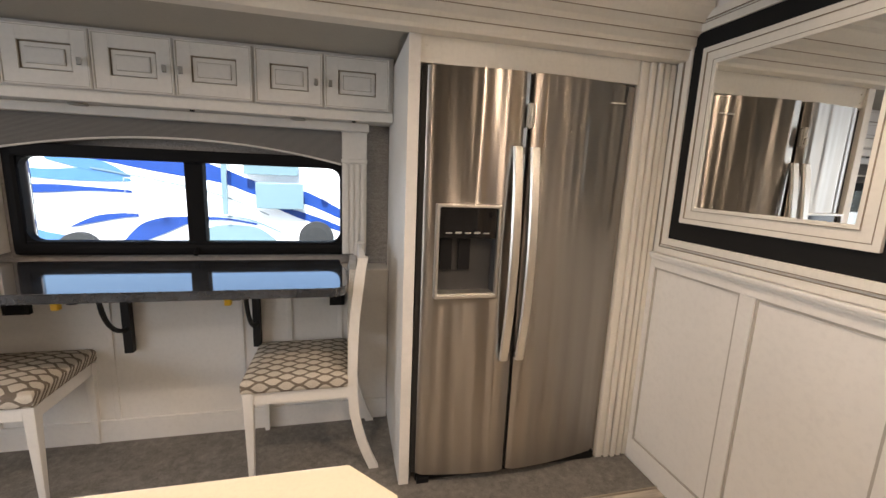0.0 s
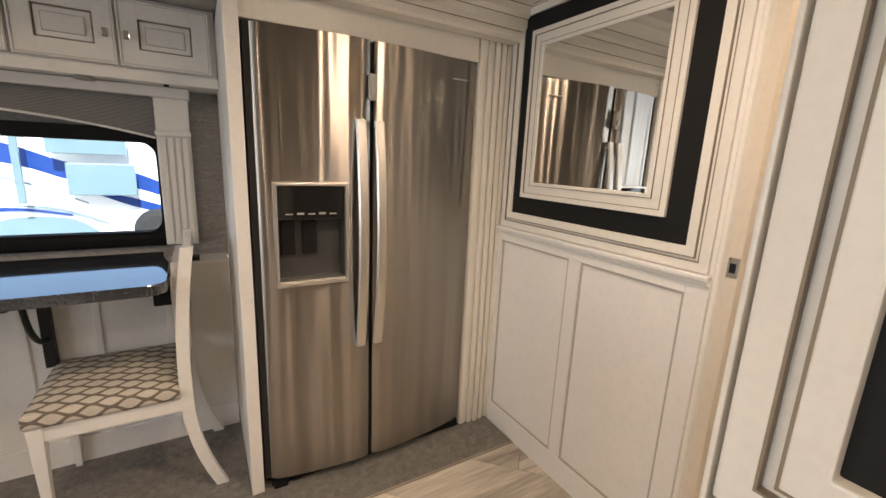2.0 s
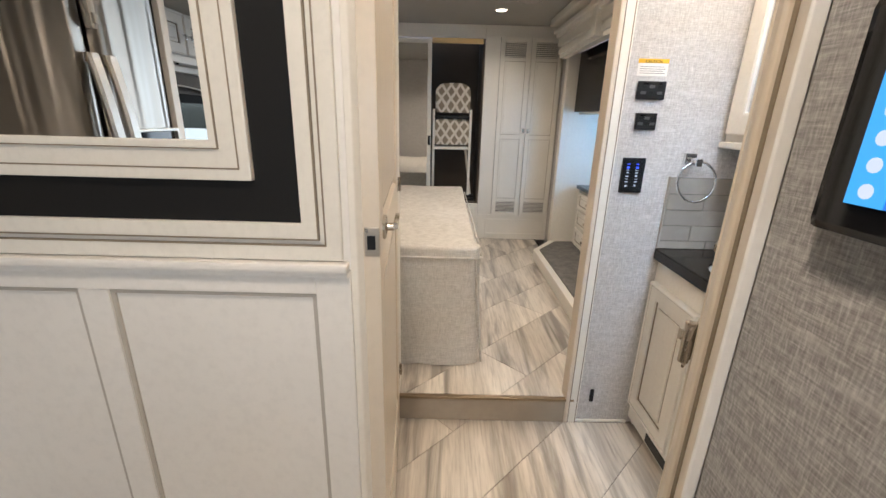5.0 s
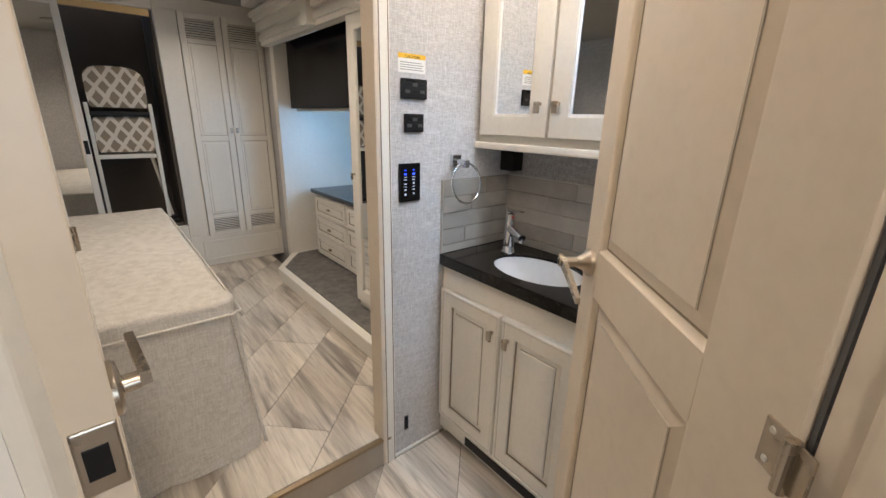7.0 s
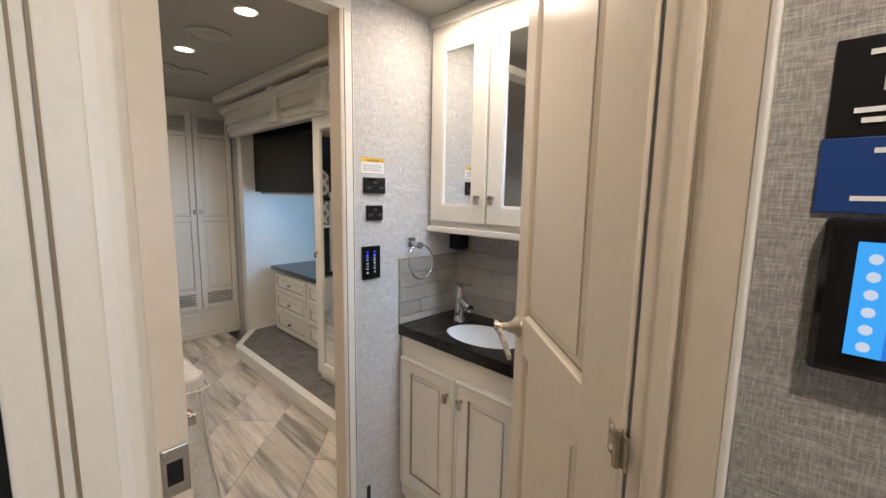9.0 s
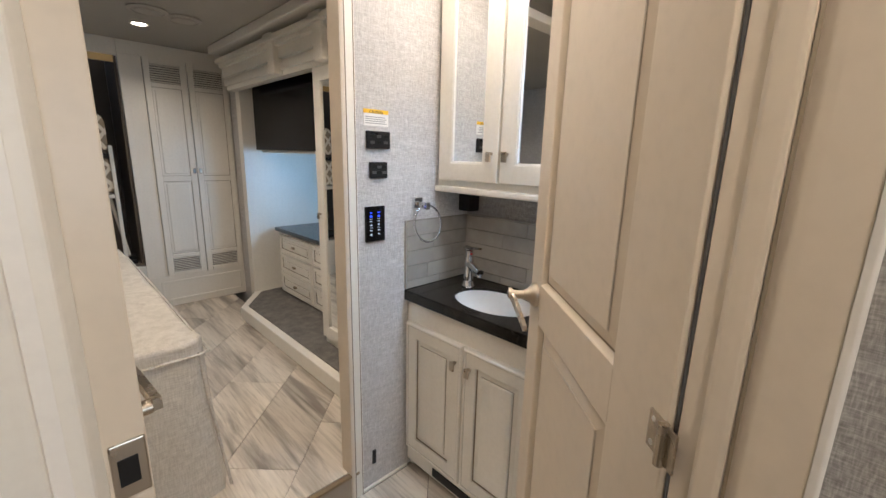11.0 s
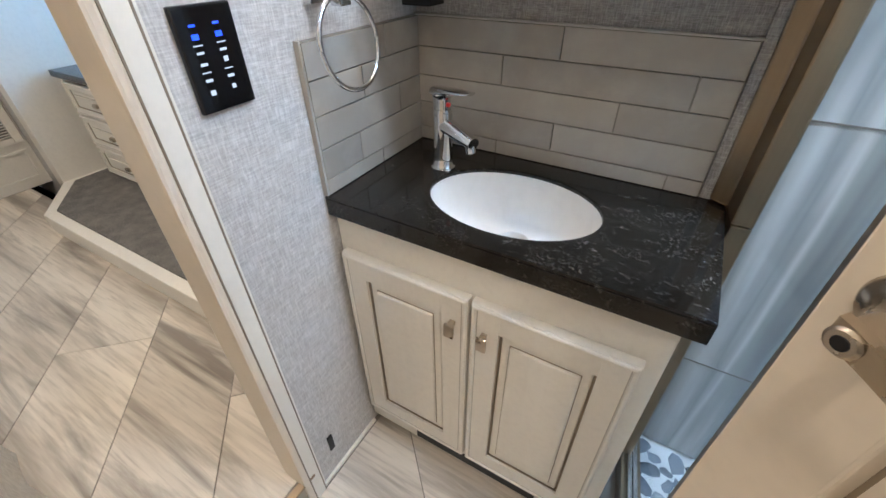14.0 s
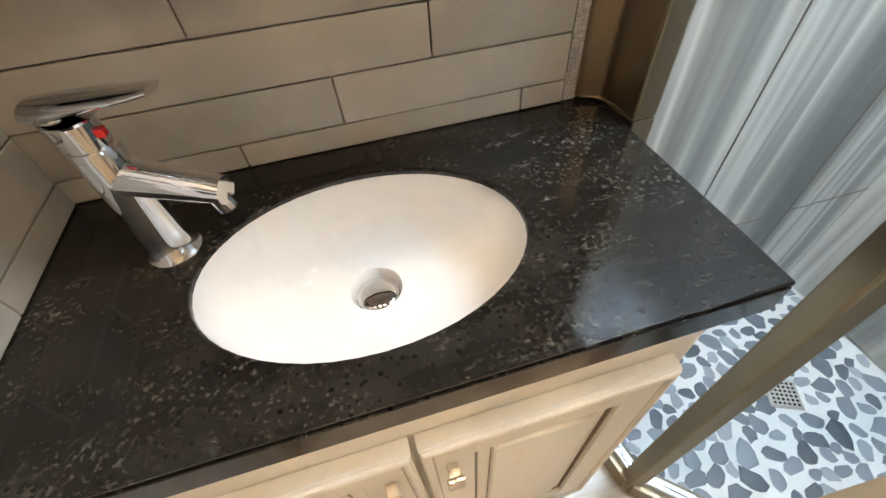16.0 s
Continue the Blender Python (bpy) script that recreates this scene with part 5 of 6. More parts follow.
bowl = thing("sink_bowl", (SX, SY, 0.68), "oval white undermount porcelain sink", "sink")
bb, prev = bmesh.new(), None
for i in range(14):
    f = i / 14
    r = math.cos(f * math.pi / 2 * 0.985) ** 0.55
    z = 0.839 - 0.120 * math.sin(f * math.pi / 2) ** 1.15
    ring = [bb.verts.new((SX + (SA + 0.004) * r * math.cos(2 * math.pi * k / 48), SY - 0.042 * f * f + (SB + 0.004) * r * math.sin(2 * math.pi * k / 48), z)) for k in range(48)]
    if prev:
        for k in range(48):
            bb.faces.new((prev[k], prev[(k + 1) % 48], ring[(k + 1) % 48], ring[k]))
    prev = ring
DX, DY = SX + 0.003, SY - 0.042
for rad, z in ((0.035, 0.7200), (0.0335, 0.7170), (0.0330, 0.6990), (0.012, 0.6985)):
    ring = [bb.verts.new((DX + rad * math.cos(2 * math.pi * k / 48), DY + rad * math.sin(2 * math.pi * k / 48), z)) for k in range(48)]
    for k in range(48):
        bb.faces.new((prev[k], prev[(k + 1) % 48], ring[(k + 1) % 48], ring[k]))
    prev = ring
bb.faces.new(prev)
part("bowl", bb, PORCELAIN, bowl, "glossy white bowl", True)
part("drain_seat", lathe([(0.0325, 0.0), (0.0325, 0.003), (0.0300, 0.004), (0.0295, 0.001)], 32, pose(DX, DY, 0.6990)), CHROME, bowl, "chrome drain ring", True)
part("drain_cap", lathe([(0.010, 0.000), (0.0285, 0.004), (0.0290, 0.007), (0.026, 0.0095), (0.016, 0.0115), (0.001, 0.012)], 32, pose(DX, DY, 0.7000)), CHROME, bowl, "domed chrome drain cap", True)
part("overflow_ring", rod((SX, SY + 0.112, 0.785), (SX, SY + 0.107, 0.786), 0.009), CHROME, bowl, "chrome overflow ring")

FX, FY = 2.134, -0.662
fau = thing("faucet", (FX, FY, 0.846), "polished chrome single-lever faucet", "faucet")
out = Vector((-0.95, 0.31, 0)).normalized()
part("base", lathe([(0.027, 0.0), (0.027, 0.004), (0.023, 0.008), (0.021, 0.03), (0.0195, 0.09), (0.020, 0.125), (0.018, 0.132)], 32, pose(FX, FY, 0.847)), CHROME, fau, "tapering chrome column", True)
sp = bmesh.new()
prev = None
for i in range(9):
    f = i / 8
    p = Vector((FX, FY, 0.948)) + out * (0.092 * f) + Vector((0, 0, -0.020 * f))
    sd = Vector((-out.y, out.x, 0))
    w, h = 0.0185 - 0.003 * f, 0.019 - 0.007 * f
    ring = [sp.verts.new(p + sd * (w * math.cos(2 * math.pi * k / 14)) + Vector((0, 0, h * math.sin(2 * math.pi * k / 14)))) for k in range(14)]
    if prev:
        for k in range(14):
            sp.faces.new((prev[k], prev[(k + 1) % 14], ring[(k + 1) % 14], ring[k]))
    prev = ring
sp.faces.new(prev)
spout = part("spout", sp, CHROME, fau, "slanted chrome spout", True)
tipv = Vector((FX, FY, 0.924)) + out * 0.082
part("aerator", rod(tipv, tipv + Vector((0, 0, -0.016)) + out * 0.004, 0.010), CHROME, spout, "aerator")
part("cartridge", lathe([(0.0165, 0.0), (0.0165, 0.022), (0.021, 0.026)], 24, pose(FX, FY, 0.979)), CHROME, fau, "chrome cartridge collar", True)
lv = bmesh.new()
prev = None
for i in range(9):
    f = i / 8
    p = Vector((FX, FY, 1.011)) + out * (-0.024 + 0.106 * f) + Vector((0, 0, 0.014 * f))
    sd = Vector((-out.y, out.x, 0))
    w, h = 0.022 * (1 - 0.35 * f) * (0.75 if i in (0, 8) else 1), 0.009 * (1 - 0.65 * f)
    ring = [lv.verts.new(p + sd * (w * math.cos(2 * math.pi * k / 14)) + Vector((0, 0, h * math.sin(2 * math.pi * k / 14)))) for k in range(14)]
    if prev:
        for k in range(14):
            lv.faces.new((prev[k], prev[(k + 1) % 14], ring[(k + 1) % 14], ring[k]))
    else:
        lv.faces.new(ring[::-1])
    prev = ring
lv.faces.new(prev)
hand = part("lever", lv, CHROME, fau, "flat chrome lever", True)
part("lever_neck", rod(Vector((FX, FY, 0.965)) - out * 0.008, Vector((FX, FY, 1.008)) - out * 0.014, 0.0135, 0.0125, 20), CHROME, hand, "chrome neck of the lever", True)
dot = Vector((FX, FY, 0.990)) + out * 0.017
part("temperature_dot", add_box(bmesh.new(), dot.x - 0.004, dot.x + 0.004, dot.y - 0.004, dot.y + 0.004, dot.z - 0.003, dot.z + 0.004, 0.001), RED, hand, "small red marker")

med = thing("medicine_cabinet", (1.93, -0.7, 1.24), "antique-white wall cabinet with two mirrored doors above the vanity", "cabinet")
part("body", box(1.604, 2.278, -0.798, -0.612, 1.262, 2.085, 0.003), WHITE, med)
part("light_rail", box(1.600, 2.279, -0.798, -0.590, 1.240, 1.264, 0.006), WHITE, med)
part("top_rail", box(1.600, 2.279, -0.798, -0.600, 2.085, CEIL - 0.001, 0.004), WHITE, med)
for a, b in ((1.955, 2.255), (1.640, 1.945)):
    db = frame_bm("y", 0, a, b, 1.290, 2.050, 0.068, -0.612, -0.590, 0.004)
    d = part("door", db, WHITE, med, "moulded frame of the mirror door")
    part("mirror", box(a + 0.060, b - 0.060, -0.606, -0.598, 1.350, 1.990), MIRROR, d, "mirror glass")
    part("bead", frame_bm("y", 0, a + 0.066, b - 0.066, 1.356, 1.984, 0.008, -0.600, -0.592, 0.002), PAPER, d, "white bead round the glass")
    tab_knob(d, Matrix.Translation((a + 0.030 if a > 1.9 else b - 0.030, -0.590, 1.385)) @ FACE_PY, NICKEL)
tagged(part("outlet_box", box(2.205, 2.274, -0.795, -0.735, 1.150, 1.238, 0.004), BLACK), "black outlet box tucked under the wall cabinet", "outlet")

# towel ring
ring = thing("towel_ring", (2.27, -0.49, 1.20), "round chrome towel ring on a square mount", "towel ring")
part("mount", add_box(box(2.262, 2.2795, -0.512, -0.470, 1.178, 1.220, 0.003), 2.222, 2.264, -0.502, -0.482, 1.188, 1.204, 0.003), CHROME, ring, "square chrome mount")
part("clasp", box(2.208, 2.232, -0.505, -0.480, 1.176, 1.206, 0.004), CHROME, ring)
part("ring", tube([(2.219 + 0.010 * math.cos(2 * math.pi * i / 40), -0.502 + 0.070 * math.sin(2 * math.pi * i / 40), 1.120 + 0.072 * math.cos(2 * math.pi * i / 40)) for i in range(40)], 0.0045, True), CHROME, ring, "thin chrome ring", True)

# wall controls of the partition
XF = XP - 0.0005


def plate(name, y0, y1, z0, z1, depth, label, category, material=BLACK):
    return tagged(part(name, box(XF - depth, XF, y0, y1, z0, z1, 0.003), material), label, category)


key = plate("control_keypad", -0.331, -0.245, 1.066, 1.197, 0.009, "black glass touch keypad with lit blue and white icons", "control panel", BLACK_GLOSS)
for i, (y, z, w, h, lit) in enumerate(((-0.268, 1.174, 0.012, 0.004, 1), (-0.302, 1.174, 0.012, 0.004, 1), (-0.268, 1.161, 0.013, 0.009, 1), (-0.302, 1.161, 0.013, 0.009, 1), (-0.268, 1.151, 0.018, 0.002, 0), (-0.302, 1.151, 0.018, 0.002, 0), (-0.268, 1.142, 0.014, 0.004, 0), (-0.302, 1.142, 0.014, 0.004, 0), (-0.268, 1.128, 0.014, 0.005, 0), (-0.302, 1.130, 0.009, 0.009, 0), (-0.268, 1.118, 0.018, 0.002, 0), (-0.302, 1.118, 0.018, 0.002, 0), (-0.268, 1.108, 0.014, 0.005, 0), (-0.302, 1.108, 0.014, 0.005, 0), (-0.268, 1.092, 0.010, 0.009, 0), (-0.302, 1.094, 0.008, 0.008, 0))):
    part("icon", box(XF - 0.0098, XF - 0.0088, y - w * 0.36, y + w * 0.36, z - h * 0.36, z + h * 0.36), BLUE_LED if lit else WHITE_LED, key, "lit blue icon" if lit else "lit white icon")
for z0, z1, y0, y1, lab in ((1.402, 1.463, -0.355, -0.256, "black air-conditioner control with raised buttons"), (1.298, 1.356, -0.342, -0.268, "black tank monitor control with raised buttons")):
    pl = plate("wall_control", y0, y1, z0, z1, 0.012, lab, "control panel")
    for r in range(2):
        for c in range(3):
            yc, zc = y0 + (y1 - y0) * (c + 0.7) / 3.4, z0 + (z1 - z0) * (0.36 + 0.34 * r)
            part("button", box(XF - 0.0135, XF - 0.0115, yc - 0.009, yc + 0.009, zc - 0.005, zc + 0.005, 0.0006), CHARCOAL if (r + c) % 2 else BUTTON, pl, "raised button")
    part("display", box(XF - 0.0128, XF - 0.0115, y0 + (y1 - y0) * 0.16, y0 + (y1 - y0) * 0.84, z0 + (z1 - z0) * 0.80, z0 + (z1 - z0) * 0.92, 0.0004), BLACK_GLOSS, pl, "dark display strip")
stk = plate("caution_sticker", -0.355, -0.248, 1.480, 1.536, 0.0012, "white caution sticker with a yellow heading", "sticker", PAPER)
part("heading", box(XF - 0.0018, XF - 0.001, -0.355, -0.248, 1.522, 1.536), YELLOW, stk, "yellow heading band")
for i in range(4):
    part("text_line", box(XF - 0.0017, XF - 0.001, -0.346 + 0.006 * (i % 2), -0.256, 1.488 + 0.007 * i, 1.4905 + 0.007 * i), PRINT, stk, "line of unreadable print")
slot = plate("cable_port", -0.280, -0.262, 0.108, 0.172, 0.005, "small black wall port near the floor", "fitting")
font = bpy.data.curves.new("caution_text", "FONT")
font.body, font.size, font.extrude, font.align_x, font.align_y = "CAUTION", 0.013, 0.0003, "CENTER", "CENTER"
tx = new("tmp_text", font)
tx.matrix_world = Matrix.Translation((XF - 0.0022, -0.3015, 1.5265)) @ Matrix.Rotation(-math.pi / 2, 4, "Z") @ Matrix.Rotation(math.pi / 2, 4, "X")
deps = bpy.context.evaluated_depsgraph_get()
tm = bpy.data.meshes.new_from_object(tx.evaluated_get(deps))
tm.transform(tx.matrix_world)
bpy.data.objects.remove(tx)
tm.materials.clear()
tm.materials.append(BLACK)
word = new("heading_text", tm)
word.parent = stk

# touchscreen and its card on the fabric wall
ts = thing("touchscreen_panel", (1.06, 0.178, 1.27), "black wall touchscreen showing a blue menu", "touchscreen")
part("bezel", box(0.790, 0.968, 0.178, 0.194, 1.262, 1.392, 0.006), BLACK_GLOSS, ts, "gloss black bezel")
part("display", box(0.812, 0.946, 0.1935, 0.1952, 1.282, 1.374), SCREEN_BLUE, ts, "lit blue display")
menu = part("menu_bar", box(0.924, 0.946, 0.1948, 0.1958, 1.282, 1.374), SCREEN_CYAN, ts, "lit cyan menu bar")
part("title_bar", box(0.812, 0.924, 0.1948, 0.1958, 1.362, 1.374), SCREEN_CYAN, ts, "lit title bar")
for i in range(6):
    part("menu_icon", lathe([(0.0042, 0.0), (0.0042, 0.0006), (0.003, 0.0008)], 12, pose(0.935, 0.1957, 1.290 + 0.0142 * i, -90)), WHITE_LED, menu, "white menu icon")
for i in range(2):
    for j in range(3):
        x, z = 0.900 - 0.032 * j, 1.340 - 0.030 * i
        part("tile_icon", add_box(box(x - 0.006, x + 0.006, 0.1950, 0.1957, z - 0.004, z + 0.005), x - 0.009, x + 0.009, 0.1950, 0.1957, z - 0.011, z - 0.008), WHITE_LED, ts, "white control icon")
card = thing("instruction_card", (0.90, 0.178, 1.40), "black and blue printed card hung above the touchscreen", "card")
part("card_sheet", box(0.80, 0.975, 0.178, 0.1805, 1.457, 1.535, 0.001), BLACK, card, "black upper half")
part("blue_band", box(0.80, 0.977, 0.178, 0.1812, 1.396, 1.457, 0.001), BLUE_CARD, card, "blue lower half")
part("photo", box(0.83, 0.945, 0.1803, 0.1815, 1.492, 1.512), SPEAKER, card, "small printed picture")
for i, (x0, x1, z) in enumerate(((0.86, 0.955, 1.522), (0.83, 0.960, 1.478), (0.84, 0.955, 1.470), (0.84, 0.945, 1.446), (0.90, 0.955, 1.408))):
    part("text_line", box(x0, x1, 0.1803, 0.1818, z - 0.002, z + 0.002), WHITE_PRINT, card, "line of pale print")

# ---------------------------------------------------------------- shower
sh = built("shower_wall", box(0.70, 1.535, -0.80, -0.788, 0.05, CEIL), STRIPE, "blue-grey streaked shower tile wall", "wall")
built("shower_wall_end", box(0.70, 0.712, -0.788, 0.118, 0.05, CEIL), STRIPE, "blue-grey streaked shower tile wall", "wall")
for z in (0.42, 1.02, 1.62):
    part("joint", box(0.712, 1.535, -0.7885, -0.7865, z - 0.0015, z + 0.0015), GROUT, sh, "thin tile joint")
for x in (0.95, 1.25):
    part("joint", box(x - 0.0015, x + 0.0015, -0.7885, -0.7865, 0.05, CEIL), GROUT, sh, "thin tile joint")
built("shower_floor", prism([(0.70, -0.80), (1.54, -0.80), (1.49, -0.43), (1.00, 0.02), (0.70, 0.02)], 0.0, 0.040), PEBBLE_GROUT, "white-grouted pebble shower floor", "floor")


def bar(a, b, r, z0, z1, name, parent, material=BRONZE, label=""):
    (ax, ay), (bx, by) = a, b
    d = Vector((bx - ax, by - ay)).normalized() * 1.0
    n = Vector((-d.y, d.x)) * r
    return part(name, prism([(ax - n.x, ay - n.y), (bx - n.x, by - n.y), (bx + n.x, by + n.y), (ax + n.x, ay + n.y)], z0, z1, 0.004), material, parent, label)


PA, PB, PC = (1.545, -0.770), (1.487, -0.425), (1.03, 0.01)
enc2 = thing("shower_enclosure", (1.4, -0.4, 0.0), "corner shower enclosure with bronze frame and clear glass", "shower")
part("wall_channel", prism([(1.535, -0.797), (1.606, -0.797), (1.606, -0.782), (1.575, -0.770), (1.570, -0.700), (1.535, -0.700)], 0.852, 2.0, 0.004), BRONZE, enc2, "bronze wall channel")
part("wall_channel", prism([(1.535, -0.797), (1.575, -0.797), (1.568, -0.700), (1.535, -0.700)], 0.0, 0.850, 0.003), BRONZE, enc2, "bronze wall channel")
part("corner_post", prism([(PB[0] - 0.022, PB[1] - 0.016), (PB[0] + 0.016, PB[1] - 0.020), (PB[0] + 0.022, PB[1] + 0.014), (PB[0] - 0.010, PB[1] + 0.024)], 0.02, 2.0, 0.004), BRONZE, enc2, "bronze corner post")
for a, b in ((PA, PB), (PB, PC)):
    bar(a, b, 0.028, 0.0, 0.060, "curb", enc2, BRONZE, "bronze threshold")
    bar(a, b, 0.014, 0.060, 0.085, "bottom_rail", enc2, CHROME, "bright lower rail")
    bar(a, b, 0.016, 1.96, 2.0, "top_rail", enc2, BRONZE)
    g = bar(a, b, 0.003, 0.085, 1.96, "glass_panel", enc2, GLASS, "clear glass panel")
    g.visible_shadow = False
part("end_post", box(PC[0] - 0.02, PC[0] + 0.02, PC[1] - 0.02, PC[1] + 0.02, 0.0, 2.0, 0.003), BRONZE, enc2)
dr = tagged(part("shower_drain", lathe([(0.055, 0.0), (0.055, 0.004), (0.050, 0.006)], 4, pose(1.008, -0.488, 0.0435, 0, 0, 20)), STEEL_BRIGHT), "square perforated steel shower drain", "drain")
for i in range(6):
    for j in range(6):
        q = pose(1.008, -0.488, 0.0, 0, 0, 65) @ Vector((-0.028 + 0.0112 * i, -0.028 + 0.0112 * j, 0.0498))
        part("hole", rod(q - Vector((0, 0, 0.0008)), q + Vector((0, 0, 0.0002)), 0.0036, None, 8), BLACK, dr, "dark drain hole")

# ---------------------------------------------------------------- ceiling fittings
for lx, ly, w in DOWNLIGHTS + [(2.03, -0.45, 1), (1.76, -0.45, 1), (1.75, 0.2, 1)]:
    li = thing("downlight", (lx, ly, CEIL), "round recessed LED downlight, lit warm white", "light", "ceiling downlights")
    part("bezel", lathe([(0.050, 0.0), (0.052, -0.006), (0.044, -0.010), (0.040, -0.006)], 28, pose(lx, ly, CEIL - 0.0005)), WHITE, li)
    part("lens", lathe([(0.040, -0.0065), (0.030, -0.0095), (0.010, -0.0105)], 28, pose(lx, ly, CEIL)), LED, li, "glowing lens")
for x, y in ((3.175, -0.02), (3.99, -0.16), (3.95, 0.02), (3.1, 0.62)):
    ve = thing("ceiling_vent", (x, y, CEIL), "round cream ceiling air vent", "vent", "ceiling vents")
    part("ring", lathe([(0.095, 0.0), (0.098, -0.008), (0.080, -0.014), (0.074, -0.008)], 28, pose(x, y, CEIL - 0.0005)), SPEAKER, ve)
    part("disc", lathe([(0.066, -0.006), (0.060, -0.016), (0.020, -0.018)], 28, pose(x, y, CEIL)), SPEAKER, ve)

# ---------------------------------------------------------------- bedroom
bed = thing("bed", (3.47, 1.2, 0.12), "bed dressed in an oatmeal linen cover that falls to the floor", "bed")
bx0, bx1, by0, by1, bz0, bz1 = 2.545, 4.40, 0.235, 2.20, 0.125, 0.735
bb = box(bx0, bx1, by0, by1, bz0, bz1)
bmesh.ops.subdivide_edges(bb, edges=bb.edges, cuts=26, use_grid_fill=True)
for v in bb.verts:
    f = min(1.0, max(0.0, (v.co.z - bz0) / (bz1 - bz0)))
    cxr, cyr, rad = bx0 + 0.09, by0 + 0.09, 0.09
    if v.co.x < cxr and v.co.y < cyr:
        dv = Vector((v.co.x - cxr, v.co.y - cyr))
        k = max(abs(dv.x), abs(dv.y)) / max(dv.length, 1e-6)
        edge = max(abs(dv.x), abs(dv.y)) > rad - 1e-4
        v.co.x, v.co.y = cxr + dv.x * k, cyr + dv.y * k
        if edge:
            v.co.x += dv.x / rad * 0.03 * (1 - f) ** 1.4
            v.co.y += dv.y / rad * 0.03 * (1 - f) ** 1.4
    side = min(v.co.x - bx0, bx1 - v.co.x, v.co.y - by0, by1 - v.co.y)
    flare = 0.045 * (1 - f) ** 1.3
    nz = noise.noise(Vector((v.co.x * 7, v.co.y * 7, v.co.z * 1.6)))
    nb = noise.noise(Vector((v.co.x * 3, v.co.y * 3, 7.0)))
    nf = noise.noise(Vector((v.co.x * 13, v.co.y * 13, v.co.z * 6))) * (0.3 + 0.7 * (1 - f)) * (f < 0.93)
    near = max(0.0, 1 - side / 0.09)
    if abs(v.co.x - bx0) < 1e-4:
        v.co.x -= flare - 0.020 * near * f ** 8 + (0.050 * nz * (1 - f) ** 0.7) + 0.014 * nf
    if abs(v.co.x - bx1) < 1e-4:
        v.co.x += flare
    if abs(v.co.y - by0) < 1e-4:
        v.co.y -= flare - 0.020 * near * f ** 8 + (0.050 * nz * (1 - f) ** 0.7) + 0.014 * nf
    if f > 0.97:
        v.co.z += 0.012 * nb
bb.normal_update()
bmesh.ops.bevel(bb, geom=[e for e in bb.edges if len(e.link_faces) == 2 and e.calc_face_angle(0.0) > 1.1 and e.verts[0].co.z > 0.3], offset=0.034, segments=4, profile=0.55, affect="EDGES", clamp_overlap=True)
part("bed_cover", bb, LINEN, bed, "oatmeal linen bed cover", True)
part("piping", tube([(bx0 - 0.004, 2.15, bz1 - 0.045), (bx0 - 0.006, 1.2, bz1 - 0.043), (bx0 - 0.004, by0 + 0.03, bz1 - 0.045), (bx0 + 0.02, by0 - 0.004, bz1 - 0.046), (3.4, by0 - 0.006, bz1 - 0.044), (4.35, by0 - 0.004, bz1 - 0.045)], 0.005), LINEN, bed, "sewn piping along the top edge")
seam = [(bx0 + 0.026 - 0.030 * (1 - f) ** 1.3 - 0.018 * (1 - f), by0 + 0.026 - 0.030 * (1 - f) ** 1.3 - 0.018 * (1 - f), bz0 + 0.02 + (bz1 - bz0 - 0.065) * f) for f in [k / 10 for k in range(11)]]
part("piping", tube(seam, 0.006), LINEN, bed, "upright corner seam", True)
part("hem_base", box(bx0 + 0.03, bx1 - 0.03, by0 + 0.03, by1, 0.118, 0.14), CHARCOAL, bed, "dark bed base")


def louvres(parent, x, y0, y1, z0, z1, n):
    for i in range(n):
        z = z0 + (z1 - z0) * (i + 0.5) / n
        part("slat", box(-0.007, 0.007, y0, y1, -0.0022, 0.0022, 0, pose(x, 0, z, 0, 28, 0)), WHITE, parent)


cl = thing("louvred_closet", (XC + 0.25, -0.37, 0.12), "tall antique-white two-door closet with louvred vents", "closet")
cf = bmesh.new()
for c in ((-0.076, 0.062), (-0.700, -0.655), (-0.362, -0.352)):
    add_box(cf, XC + 0.006, XC + 0.026, c[0], c[1], 0.379, 2.0345, 0.003)
add_box(cf, XC + 0.006, XC + 0.026, -0.70, 0.062, 2.035, CEIL - 0.001, 0.003)
add_box(cf, XC + 0.006, XC + 0.026, -0.70, 0.062, 0.12, 0.378, 0.003)
part("face_frame", cf, WHITE, cl)
part("back", box(XC + 0.030, XC + 0.045, -0.70, 0.062, 0.12, 2.09), RECESS_SHADE, cl, "dark sheet for the shade inside the closet")
part("plinth_panel", frame_bm("x", 0, -0.64, -0.02, 0.165, 0.335, 0.018, XC, XC + 0.008, 0.003), WHITE, cl, "plain panel below the doors")
